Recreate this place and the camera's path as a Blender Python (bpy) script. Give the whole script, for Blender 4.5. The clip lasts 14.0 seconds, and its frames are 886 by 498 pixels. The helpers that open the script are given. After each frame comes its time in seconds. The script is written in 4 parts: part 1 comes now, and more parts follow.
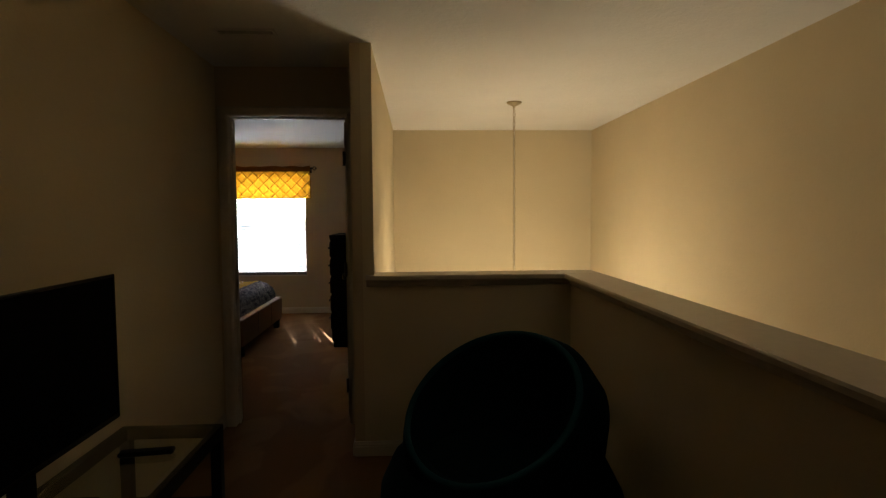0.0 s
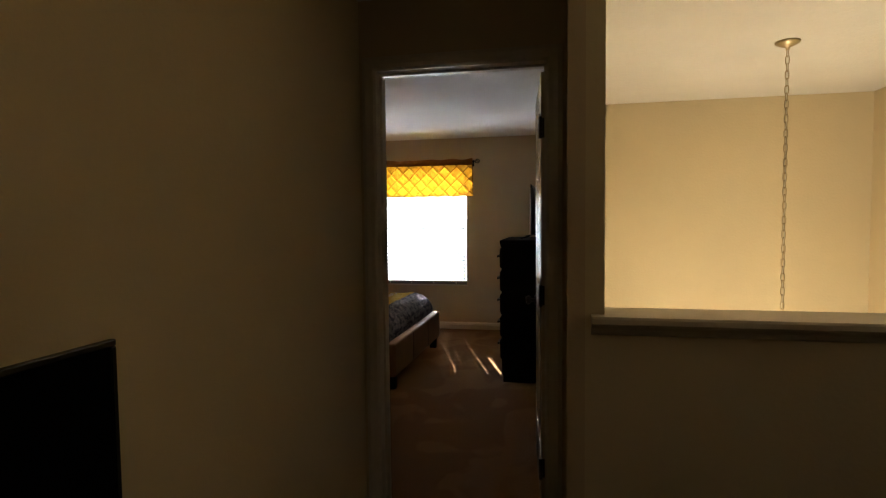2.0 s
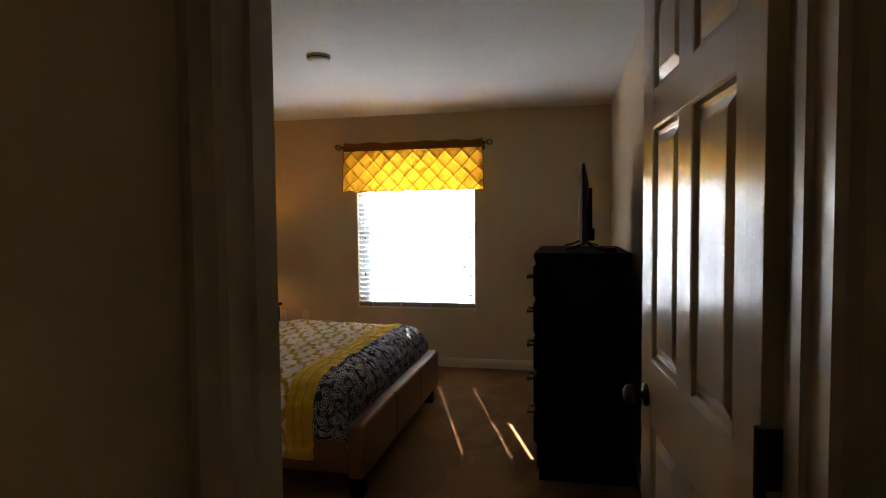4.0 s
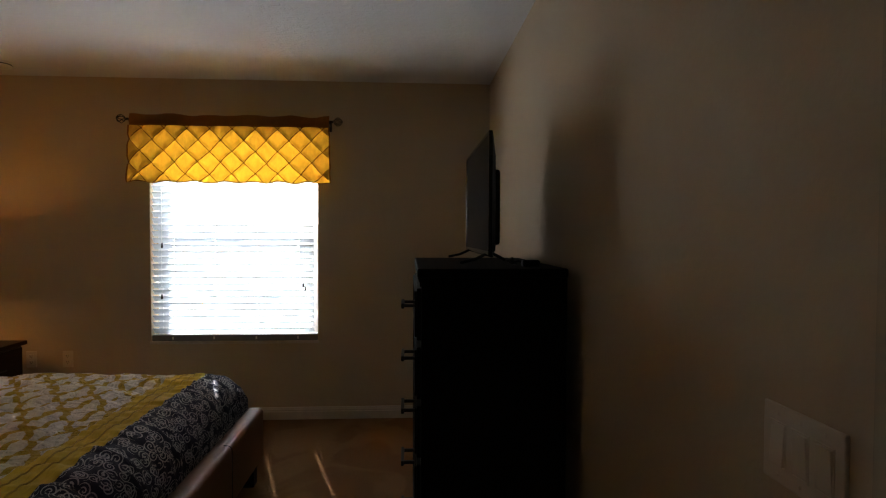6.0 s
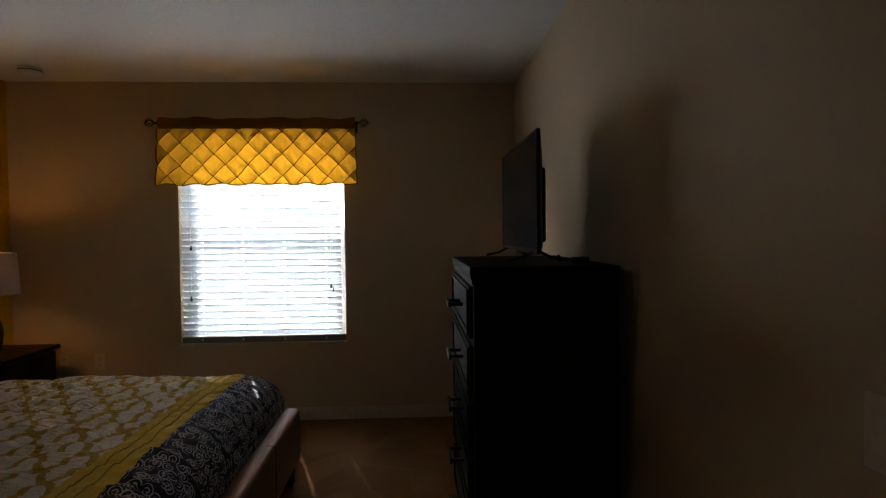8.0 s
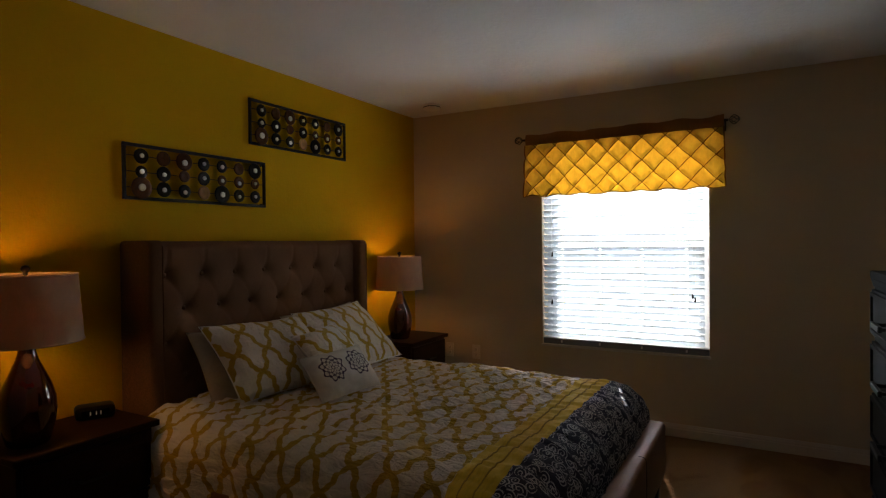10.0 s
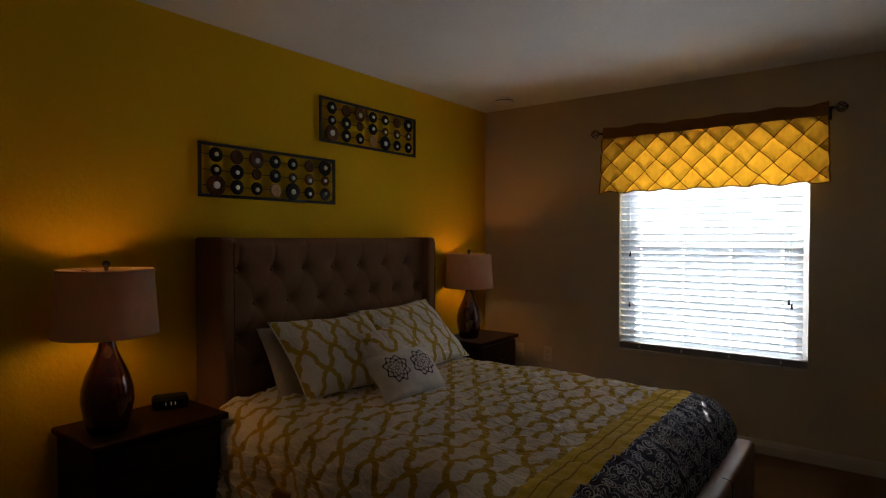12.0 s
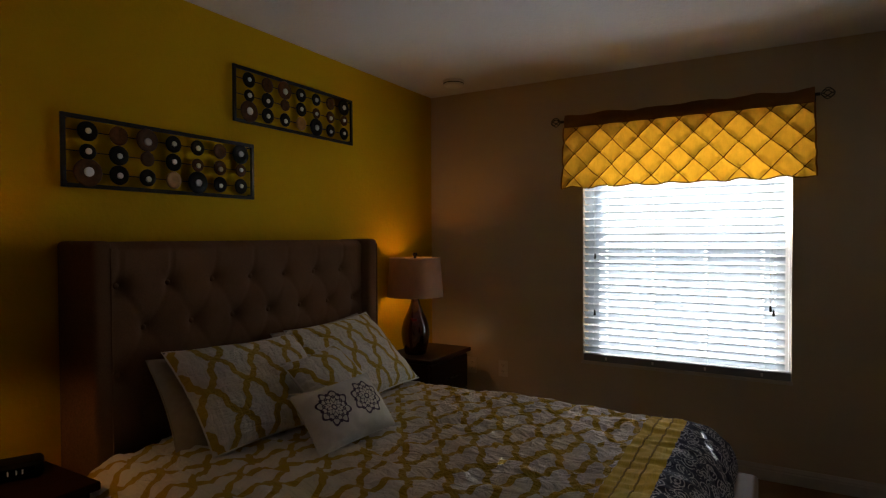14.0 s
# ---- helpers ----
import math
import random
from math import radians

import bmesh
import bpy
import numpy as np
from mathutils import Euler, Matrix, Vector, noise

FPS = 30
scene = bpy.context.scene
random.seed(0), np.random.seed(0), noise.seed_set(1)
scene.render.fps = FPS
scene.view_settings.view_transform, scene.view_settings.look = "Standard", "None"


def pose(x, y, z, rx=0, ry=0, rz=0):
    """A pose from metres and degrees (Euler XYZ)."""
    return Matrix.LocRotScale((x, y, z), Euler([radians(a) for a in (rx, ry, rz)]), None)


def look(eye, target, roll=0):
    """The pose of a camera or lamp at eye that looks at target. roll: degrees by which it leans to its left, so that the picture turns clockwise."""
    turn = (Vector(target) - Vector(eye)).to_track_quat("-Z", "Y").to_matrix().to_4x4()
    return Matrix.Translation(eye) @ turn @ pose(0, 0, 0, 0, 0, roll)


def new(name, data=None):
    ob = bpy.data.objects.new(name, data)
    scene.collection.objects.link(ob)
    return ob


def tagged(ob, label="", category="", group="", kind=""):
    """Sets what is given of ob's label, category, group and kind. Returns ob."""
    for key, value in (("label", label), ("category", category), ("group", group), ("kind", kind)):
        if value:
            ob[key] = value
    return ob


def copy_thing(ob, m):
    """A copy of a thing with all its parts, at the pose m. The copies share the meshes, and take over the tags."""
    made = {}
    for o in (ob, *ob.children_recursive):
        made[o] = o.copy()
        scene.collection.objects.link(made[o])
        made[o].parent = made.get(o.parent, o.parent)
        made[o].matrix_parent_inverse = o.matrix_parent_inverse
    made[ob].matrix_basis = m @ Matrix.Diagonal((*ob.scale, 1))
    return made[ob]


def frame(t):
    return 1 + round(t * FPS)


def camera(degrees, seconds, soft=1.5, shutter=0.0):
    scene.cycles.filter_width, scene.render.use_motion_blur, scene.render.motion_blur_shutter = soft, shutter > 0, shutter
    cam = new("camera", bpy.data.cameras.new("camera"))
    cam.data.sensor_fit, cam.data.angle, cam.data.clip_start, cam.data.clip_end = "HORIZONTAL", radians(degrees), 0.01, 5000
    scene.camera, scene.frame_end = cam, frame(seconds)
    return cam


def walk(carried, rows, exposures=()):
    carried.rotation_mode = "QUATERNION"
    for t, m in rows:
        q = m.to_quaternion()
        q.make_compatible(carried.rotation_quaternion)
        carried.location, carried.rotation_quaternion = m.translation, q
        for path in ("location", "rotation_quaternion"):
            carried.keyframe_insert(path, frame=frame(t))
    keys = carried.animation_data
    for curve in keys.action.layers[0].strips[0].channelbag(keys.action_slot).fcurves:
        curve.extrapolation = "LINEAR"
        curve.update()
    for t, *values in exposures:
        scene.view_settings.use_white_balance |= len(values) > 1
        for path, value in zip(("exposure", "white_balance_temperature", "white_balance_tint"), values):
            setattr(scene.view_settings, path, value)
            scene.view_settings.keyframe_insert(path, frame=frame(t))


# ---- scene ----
cam = camera(75.6, 14.0, 1.2)
PATH = [
    (0, (0.766, 0.419, 1.442), (0.863, 2.413, 1.324), -0.4),
    (0.5, (0.647, 0.66, 1.42), (0.43, 2.645, 1.304), -0.5),
    (1, (0.513, 0.984, 1.43), (0.142, 2.946, 1.315), -0.6),
    (1.5, (0.448, 1.351, 1.417), (0.055, 3.309, 1.307), -0.6),
    (2, (0.39, 1.774, 1.43), (-0.031, 3.726, 1.322), -0.6),
    (2.5, (0.286, 2.207, 1.433), (-0.157, 4.154, 1.322), -0.8),
    (2.7, (0.265, 2.381, 1.431), (-0.181, 4.327, 1.322), -0.7),
    (4.8, (-0.156, 4.224, 1.347), (-0.505, 6.192, 1.277), -0.2),
    (5, (-0.178, 4.347, 1.329), (-0.441, 6.329, 1.276), 0.2),
    (5.5, (-0.19, 4.645, 1.336), (-0.196, 6.644, 1.283), 0.4),
    (6, (-0.194, 4.792, 1.349), (-0.074, 6.787, 1.296), 0.2),
    (6.5, (-0.215, 4.814, 1.354), (-0.042, 6.806, 1.304), 0.1),
    (7, (-0.211, 4.814, 1.353), (-0.006, 6.803, 1.302), 0.1),
    (7.5, (-0.245, 4.831, 1.35), (-0.042, 6.821, 1.302), -0.1),
    (8, (-0.345, 4.793, 1.347), (-0.246, 6.79, 1.292), -0.6),
    (8.5, (-0.388, 4.83, 1.368), (-0.609, 6.817, 1.303), -0.7),
    (9, (-0.453, 4.801, 1.367), (-1.012, 6.721, 1.313), -0.5),
    (9.2, (-0.516, 4.746, 1.356), (-1.166, 6.637, 1.313), -0.6),
    (11.3, (-0.528, 4.743, 1.375), (-1.788, 6.295, 1.336), -0.0),
    (11.5, (-0.532, 4.758, 1.372), (-1.786, 6.316, 1.333), -0.1),
    (12, (-0.54, 4.846, 1.379), (-1.743, 6.443, 1.339), -0.0),
    (12.5, (-0.576, 4.964, 1.371), (-1.655, 6.647, 1.326), -0.1),
    (13, (-0.716, 5.134, 1.377), (-1.685, 6.883, 1.338), -0.2),
    (13.5, (-0.838, 5.235, 1.389), (-1.817, 6.979, 1.349), -0.3),
    (14, (-0.927, 5.259, 1.387), (-1.935, 6.986, 1.347), -0.3),
]
EXPOSURES = [
    (0.0, 3.15), (1.5, 3.55), (2.7, 3.55), (5.0, 3.4), (5.6, 3.05), (6.5, 2.38), (7.5, 2.18), (8.5, 2.25), (9.2, 2.42), (11.3, 2.2), (12.5, 2.12), (14.0, 2.0),
]
walk(cam, [(t, look(eye, target, roll)) for t, eye, target, roll in PATH], EXPOSURES)

# ---- world, sun and large lights ----
SUN_ELEVATION = radians(40)
SUN_AZIMUTH = math.atan2(0.95, -0.313)
world = bpy.data.worlds.new("world")
scene.world = world
world.use_nodes = True
wn = world.node_tree
sky = wn.nodes.new("ShaderNodeTexSky")
sky.sky_type = "NISHITA"
sky.sun_disc = False
sky.sun_elevation = SUN_ELEVATION
sky.sun_rotation = math.atan2(-0.313, 0.95)
wn.nodes["Background"].inputs["Strength"].default_value = 0.1
wn.links.new(sky.outputs[0], wn.nodes["Background"].inputs["Color"])


def lamp(name, kind, energy, colour, m, **sizes):
    data = bpy.data.lights.new(name, kind)
    data.energy, data.color = energy, colour
    if kind == "AREA":
        data.shape, data.size, data.size_y = "RECTANGLE", sizes["size"], sizes["size_y"]
    elif kind == "POINT":
        data.shadow_soft_size = sizes["size"]
    else:
        data.angle = sizes["size"]
    ob = new(name, data)
    ob.matrix_world = m
    return ob


sun_way = Vector((0.313 * math.cos(SUN_ELEVATION), -0.95 * math.cos(SUN_ELEVATION), -math.sin(SUN_ELEVATION)))
lamp("sun", "SUN", 5.0, (1.0, 0.97, 0.92), Matrix.Translation((-4, 14, 6)) @ sun_way.to_track_quat("-Z", "Y").to_matrix().to_4x4(), size=radians(0.12))
# daylight in the opening of the bedroom window
lamp("window_daylight", "AREA", 9.0, (0.80, 0.90, 1.0), look((-1.4375, 9.2, 1.30), (-1.4375, 5, 1.30)), size=1.16, size_y=1.46)
# light thrown up by the sunlit ground outside the same opening
lamp("ground_daylight", "AREA", 6.3, (0.84, 0.92, 1.0), look((-1.4375, 9.68, 0.98), (-1.4375, 8.68, 1.86)), size=1.5, size_y=1.2)
# added fill lamp a storey down, at a gap in the unseen back wall
lamp("stair_fill_light", "AREA", 5.0, (1.0, 0.88, 0.66), look((2.3, -1.75, -1.1), (1.6, 4.5, 1.6)), size=0.9, size_y=1.6)
lamp("chandelier_glow", "POINT", 11.0, (1.0, 0.87, 0.59), pose(1.655, 5.52, 0.12), size=0.12)
BEDSIDE_WATTS, BEDSIDE_COLOUR = 0.46, (1.0, 0.41, 0.065)

# ---- materials ----


class Nodes:
    def __init__(self, name):
        self.m = bpy.data.materials.new(name)
        self.m.use_nodes = True
        self.t = self.m.node_tree
        self.b = self.t.nodes["Principled BSDF"]
        self.out = self.t.nodes["Material Output"]

    def n(self, kind, **props):
        node = self.t.nodes.new(kind)
        for k, v in props.items():
            if k == "operation":
                node.operation = v
            elif k == "data_type":
                node.data_type = v
            elif k == "blend_type":
                node.blend_type = v
            elif k == "feature":
                node.feature = v
        return node

    def put(self, socket, value):
        if hasattr(value, "is_linked"):
            self.t.links.new(value, socket)
        else:
            socket.default_value = value

    def math(self, op, a, b=0.0, c=0.0):
        node = self.n("ShaderNodeMath", operation=op)
        for s, v in zip(node.inputs, (a, b, c)):
            self.put(s, v)
        return node.outputs[0]

    def mix(self, f, a, b, blend="MIX"):
        node = self.n("ShaderNodeMix", data_type="RGBA", blend_type=blend)
        self.put(node.inputs[0], f)
        self.put(node.inputs[6], a if hasattr(a, "is_linked") else (*a, 1))
        self.put(node.inputs[7], b if hasattr(b, "is_linked") else (*b, 1))
        return node.outputs[2]

    def coord(self, uv=False):
        return self.n("ShaderNodeTexCoord").outputs["UV" if uv else "Object"]

    def scaled(self, vec, s):
        node = self.n("ShaderNodeMapping")
        self.put(node.inputs["Vector"], vec)
        node.inputs["Scale"].default_value = s
        return node.outputs[0]

    def noise(self, vec, scale, detail=3.0, rough=0.55, distortion=0.0):
        node = self.n("ShaderNodeTexNoise")
        self.put(node.inputs["Vector"], vec)
        node.inputs["Scale"].default_value, node.inputs["Detail"].default_value = scale, detail
        node.inputs["Roughness"].default_value, node.inputs["Distortion"].default_value = rough, distortion
        return node.outputs[0]

    def ramp(self, f, lo, hi):
        node = self.n("ShaderNodeMapRange")
        self.put(node.inputs[0], f)
        node.inputs[1].default_value, node.inputs[2].default_value = lo, hi
        return node.outputs[0]

    def bump(self, height, strength, distance):
        node = self.n("ShaderNodeBump")
        node.inputs["Strength"].default_value, node.inputs["Distance"].default_value = strength, distance
        self.put(node.inputs["Height"], height)
        self.t.links.new(node.outputs[0], self.b.inputs["Normal"])
        return node.outputs[0]

    def done(self, colour, rough=0.6, metal=0.0, **extra):
        self.put(self.b.inputs["Base Color"], colour if hasattr(colour, "is_linked") else (*colour, 1))
        self.put(self.b.inputs["Roughness"], rough)
        self.b.inputs["Metallic"].default_value = metal
        for k, v in extra.items():
            self.put(self.b.inputs[k.replace("_", " ")], v)
        return self.m


def plain(name, colour, rough=0.5, metal=0.0, grain=60.0, vary=0.12, relief=0.15, depth=0.001, stretch=(1, 1, 1), big=3.0, **extra):
    """A surface with two scales of variation and a fine relief."""
    k = Nodes(name)
    p = k.scaled(k.coord(), stretch)
    fine, broad = k.noise(p, grain, 4), k.noise(p, big, 3)
    dark = tuple(c * (1 - vary) for c in colour)
    light = tuple(min(1, c * (1 + vary)) for c in colour)
    col = k.mix(k.ramp(fine, 0.3, 0.7), dark, light)
    col = k.mix(k.math("MULTIPLY", k.ramp(broad, 0.35, 0.75), 0.35), col, tuple(c * (1 - 1.6 * vary) for c in colour))
    k.bump(fine, relief, depth)
    return k.done(col, k.math("ADD", k.math("MULTIPLY", broad, 0.12), rough - 0.06), metal, **extra)


def wall_paint(name, colour, rough=0.8, scale=55.0, strength=0.22, distance=0.003):
    """Rolled paint over an orange-peel texture, with faint marks."""
    k = Nodes(name)
    p = k.coord()
    peel, broad, scuff = k.noise(p, scale, 2, 0.5), k.noise(p, 1.3, 4), k.noise(k.scaled(p, (1, 1, 0.35)), 9, 5, 0.7)
    col = k.mix(k.ramp(broad, 0.3, 0.75), tuple(c * 0.95 for c in colour), tuple(min(1, c * 1.03) for c in colour))
    col = k.mix(k.math("MULTIPLY", k.ramp(scuff, 0.62, 0.85), 0.25), col, tuple(c * 0.82 for c in colour))
    k.bump(k.ramp(peel, 0.35, 0.7), strength, distance)
    return k.done(col, k.math("ADD", rough, k.math("MULTIPLY", scuff, 0.1)), Specular_IOR_Level=0.1)


def carpet_material():
    k = Nodes("carpet")
    p = k.coord()
    pile, clump = k.noise(p, 420, 2, 0.6), k.noise(p, 60, 4, 0.65)
    nap = k.noise(k.scaled(p, (1.0, 0.6, 1)), 2.4, 2, 0.4, 1.2)
    wear = k.noise(p, 0.9, 3)
    col = k.mix(k.ramp(pile, 0.25, 0.75), (0.135, 0.062, 0.021), (0.255, 0.125, 0.046))
    col = k.mix(k.math("MULTIPLY", k.ramp(clump, 0.4, 0.7), 0.35), col, (0.13, 0.07, 0.03))
    col = k.mix(k.math("MULTIPLY", k.ramp(nap, 0.49, 0.55), 0.45), col, (0.28, 0.155, 0.068))
    col = k.mix(k.math("MULTIPLY", k.ramp(wear, 0.45, 0.8), 0.25), col, (0.14, 0.08, 0.035))
    k.bump(k.math("ADD", pile, k.math("MULTIPLY", clump, 0.7)), 0.8, 0.008)
    return k.done(col, 0.97, Specular_IOR_Level=0.1)


def knockdown_material():
    k = Nodes("ceiling_knockdown_paint")
    p = k.coord()
    blot, fine = k.noise(p, 26, 4, 0.6, 0.4), k.noise(p, 160, 2)
    broad = k.noise(p, 1.1, 3)
    col = k.mix(k.ramp(broad, 0.3, 0.7), (0.63, 0.61, 0.585), (0.69, 0.67, 0.645))
    k.bump(k.math("ADD", k.ramp(blot, 0.42, 0.58), k.math("MULTIPLY", fine, 0.2)), 0.30, 0.004)
    return k.done(col, 0.85, Specular_IOR_Level=0.15)


def trellis(name, period_u, period_v, ground, line, width=0.0122):
    """Woven cotton printed with interlaced wavy strands that cross in ogees, in the cloth's own metres."""
    k = Nodes(name)
    uv = k.coord(True)
    sep = k.n("ShaderNodeSeparateXYZ")
    wob = k.noise(uv, 14, 2)
    k.put(sep.inputs[0], uv)
    u = k.math("MULTIPLY", sep.outputs[0], math.tau / period_u)
    v = k.math("MULTIPLY", sep.outputs[1], math.tau / period_v)
    # strands that lean over at the crossings, stand upright between them and carry small barbs
    lean, slope = v, 1.0
    for n, a in ((2, 0.46), (6, 0.055), (10, -0.02)):
        lean = k.math("ADD", lean, k.math("MULTIPLY", k.math("SINE", k.math("MULTIPLY", v, n)), a))
        slope = k.math("ADD", slope, k.math("MULTIPLY", k.math("COSINE", k.math("MULTIPLY", v, n)), a * n))
    rise = k.math("MULTIPLY", slope, math.pi / period_v)
    steep = k.math("SQRT", k.math("ADD", (math.pi / period_u) ** 2, k.math("MULTIPLY", rise, rise)))
    near = 9.0
    for sign in ("ADD", "SUBTRACT"):
        strand = k.math("ABSOLUTE", k.math("COSINE", k.math("MULTIPLY", k.math(sign, u, lean), 0.5)))
        near = k.math("MINIMUM", near, k.math("DIVIDE", strand, steep))
    near = k.math("ADD", near, k.math("MULTIPLY", k.math("SUBTRACT", wob, 0.5), 0.007))
    edge = k.ramp(near, width - 0.001, width + 0.001)
    weave, crease = k.noise(uv, 700, 2), k.noise(k.scaled(uv, (3.2, 1, 1)), 11, 5, 0.6, 0.6)
    gcol = k.mix(k.ramp(crease, 0.3, 0.7), tuple(c * 0.9 for c in ground), ground)
    lcol = k.mix(k.ramp(weave, 0.3, 0.7), tuple(c * 0.85 for c in line), line)
    col = k.mix(edge, lcol, gcol)
    fold = k.math("ABSOLUTE", k.math("SUBTRACT", k.noise(k.scaled(uv, (1, 2.6, 1)), 8, 4, 0.55, 0.8), 0.5))
    k.bump(k.math("ADD", k.math("ADD", crease, k.math("MULTIPLY", fold, 2.4)), k.math("MULTIPLY", weave, 0.08)), 0.9, 0.02)
    return k.done(col, 0.66, Specular_IOR_Level=0.4, Sheen_Weight=0.08)


def scroll_material():
    """Navy cotton with a grey-white print of small spiral scrolls."""
    k = Nodes("navy_scroll_cotton")
    uv = k.coord(True)
    total = 0.0
    for scale, pitch, reach, shift in ((15.0, 0.0135, 0.030, 0.0), (19.0, 0.0115, 0.022, 3.7)):
        cell = k.n("ShaderNodeTexVoronoi")
        moved = k.n("ShaderNodeVectorMath", operation="ADD")
        k.put(moved.inputs[0], uv)
        moved.inputs[1].default_value = (shift, shift, 0)
        k.put(cell.inputs["Vector"], moved.outputs[0])
        cell.inputs["Scale"].default_value, cell.inputs["Randomness"].default_value = scale, 0.45
        off = k.n("ShaderNodeVectorMath", operation="SUBTRACT")
        k.put(off.inputs[0], moved.outputs[0])
        k.put(off.inputs[1], cell.outputs["Position"])
        sep, tone = k.n("ShaderNodeSeparateXYZ"), k.n("ShaderNodeSeparateXYZ")
        k.put(sep.inputs[0], off.outputs[0])
        k.put(tone.inputs[0], cell.outputs["Color"])
        x, y = sep.outputs[0], sep.outputs[1]
        r = k.math("SQRT", k.math("ADD", k.math("MULTIPLY", x, x), k.math("MULTIPLY", y, y)))
        hand = k.math("SUBTRACT", k.math("MULTIPLY", k.math("GREATER_THAN", tone.outputs[0], 0.5), 2.0), 1.0)
        turn = k.math("MULTIPLY", k.math("DIVIDE", k.math("ARCTAN2", y, x), math.tau), hand)
        coil = k.math("FRACT", k.math("ADD", k.math("ADD", k.math("DIVIDE", r, pitch), turn), tone.outputs[1]))
        line = k.ramp(k.math("ABSOLUTE", k.math("SUBTRACT", coil, 0.5)), 0.20, 0.13)
        total = k.math("MAXIMUM", total, k.math("MULTIPLY", line, k.math("LESS_THAN", r, reach)))
    gate = k.ramp(k.noise(uv, 34, 2), 0.38, 0.44)
    fac = k.math("MULTIPLY", total, gate)
    crease, weave = k.noise(k.scaled(uv, (1, 2.5, 1)), 10, 5, 0.6, 0.5), k.noise(uv, 700, 2)
    col = k.mix(k.ramp(crease, 0.3, 0.7), (0.020, 0.024, 0.046), (0.036, 0.042, 0.074))
    col = k.mix(fac, col, (0.50, 0.50, 0.54))
    k.bump(k.math("ADD", crease, k.math("MULTIPLY", weave, 0.08)), 0.6, 0.014)
    return k.done(col, 0.72, Specular_IOR_Level=0.2)


def medallion_material():
    """Off-white cushion cotton embroidered with two dark flower medallions."""
    k = Nodes("embroidered_cotton")
    uv = k.coord(True)
    sep = k.n("ShaderNodeSeparateXYZ")
    k.put(sep.inputs[0], uv)
    total = 0.0
    for cu in (-0.085, 0.085):
        x, y = k.math("SUBTRACT", sep.outputs[0], cu), k.math("SUBTRACT", sep.outputs[1], 0.015)
        r = k.math("SQRT", k.math("ADD", k.math("MULTIPLY", x, x), k.math("MULTIPLY", y, y)))
        a = k.math("MULTIPLY", k.math("ARCTAN2", y, x), 8)
        petal = k.math("COSINE", a)
        for radius, wave, w in ((0.010, 0.0, 0.0035), (0.026, 0.008, 0.0035), (0.040, -0.007, 0.0035), (0.049, 0.011, 0.0045), (0.063, -0.009, 0.0055)):
            target = k.math("ADD", radius, k.math("MULTIPLY", petal, wave))
            ring = k.ramp(k.math("ABSOLUTE", k.math("SUBTRACT", r, target)), w, w * 0.6)
            total = k.math("MAXIMUM", total, ring)
    weave, crease = k.noise(uv, 600, 2), k.noise(uv, 16, 4, 0.6, 0.5)
    col = k.mix(k.ramp(crease, 0.3, 0.7), (0.55, 0.52, 0.47), (0.68, 0.65, 0.60))
    col = k.mix(total, col, k.mix(weave, (0.035, 0.02, 0.045), (0.09, 0.06, 0.11)))
    k.bump(k.math("ADD", k.math("MULTIPLY", total, 0.5), k.math("ADD", crease, k.math("MULTIPLY", weave, 0.1))), 0.5, 0.008)
    return k.done(col, 0.85)


def linen_material(name, colour):
    k = Nodes(name)
    p = k.coord()
    warp, weft = k.noise(k.scaled(p, (1, 8, 1)), 120, 3), k.noise(k.scaled(p, (1, 1, 8)), 120, 3)
    slub, broad = k.noise(p, 30, 4), k.noise(p, 2, 3)
    f = k.math("MULTIPLY", k.math("ADD", warp, weft), 0.5)
    col = k.mix(k.ramp(f, 0.35, 0.65), tuple(c * 0.72 for c in colour), tuple(c * 1.18 for c in colour))
    col = k.mix(k.math("MULTIPLY", k.ramp(slub, 0.4, 0.8), 0.3), col, tuple(c * 0.8 for c in colour))
    col = k.mix(k.math("MULTIPLY", broad, 0.2), col, tuple(c * 0.85 for c in colour))
    k.bump(f, 0.5, 0.002)
    return k.done(col, 0.92, Specular_IOR_Level=0.15)


def thin_cloth(name, colour, through_colour, share, uv_creases=True):
    """Cloth or plastic sheet that lets part of the light through."""
    k = Nodes(name)
    p = k.coord(uv_creases)
    weave, crease = k.noise(p, 500, 2), k.noise(k.scaled(p, (2.5, 1, 1)), 14, 4, 0.6, 0.6)
    col = k.mix(k.ramp(crease, 0.3, 0.75), tuple(c * 0.86 for c in colour), colour)
    normal = k.bump(k.math("ADD", crease, k.math("MULTIPLY", weave, 0.1)), 0.3, 0.006)
    k.done(col, 0.85)
    tr = k.n("ShaderNodeBsdfTranslucent")
    k.put(tr.inputs["Color"], k.mix(k.ramp(crease, 0.25, 0.75), tuple(c * 0.8 for c in through_colour), through_colour))
    k.put(tr.inputs["Normal"], normal)
    mx = k.n("ShaderNodeMixShader")
    mx.inputs[0].default_value = share
    k.t.links.new(k.b.outputs[0], mx.inputs[1])
    k.t.links.new(tr.outputs[0], mx.inputs[2])
    k.t.links.new(mx.outputs[0], k.out.inputs[0])
    return k.m


def glass_material(name, colour=(1, 1, 1), rough=0.02, transmission=1.0):
    k = Nodes(name)
    return k.done(colour, k.math("ADD", rough, k.math("MULTIPLY", k.noise(k.coord(), 4, 3), 0.02)), Transmission_Weight=transmission, IOR=1.45)


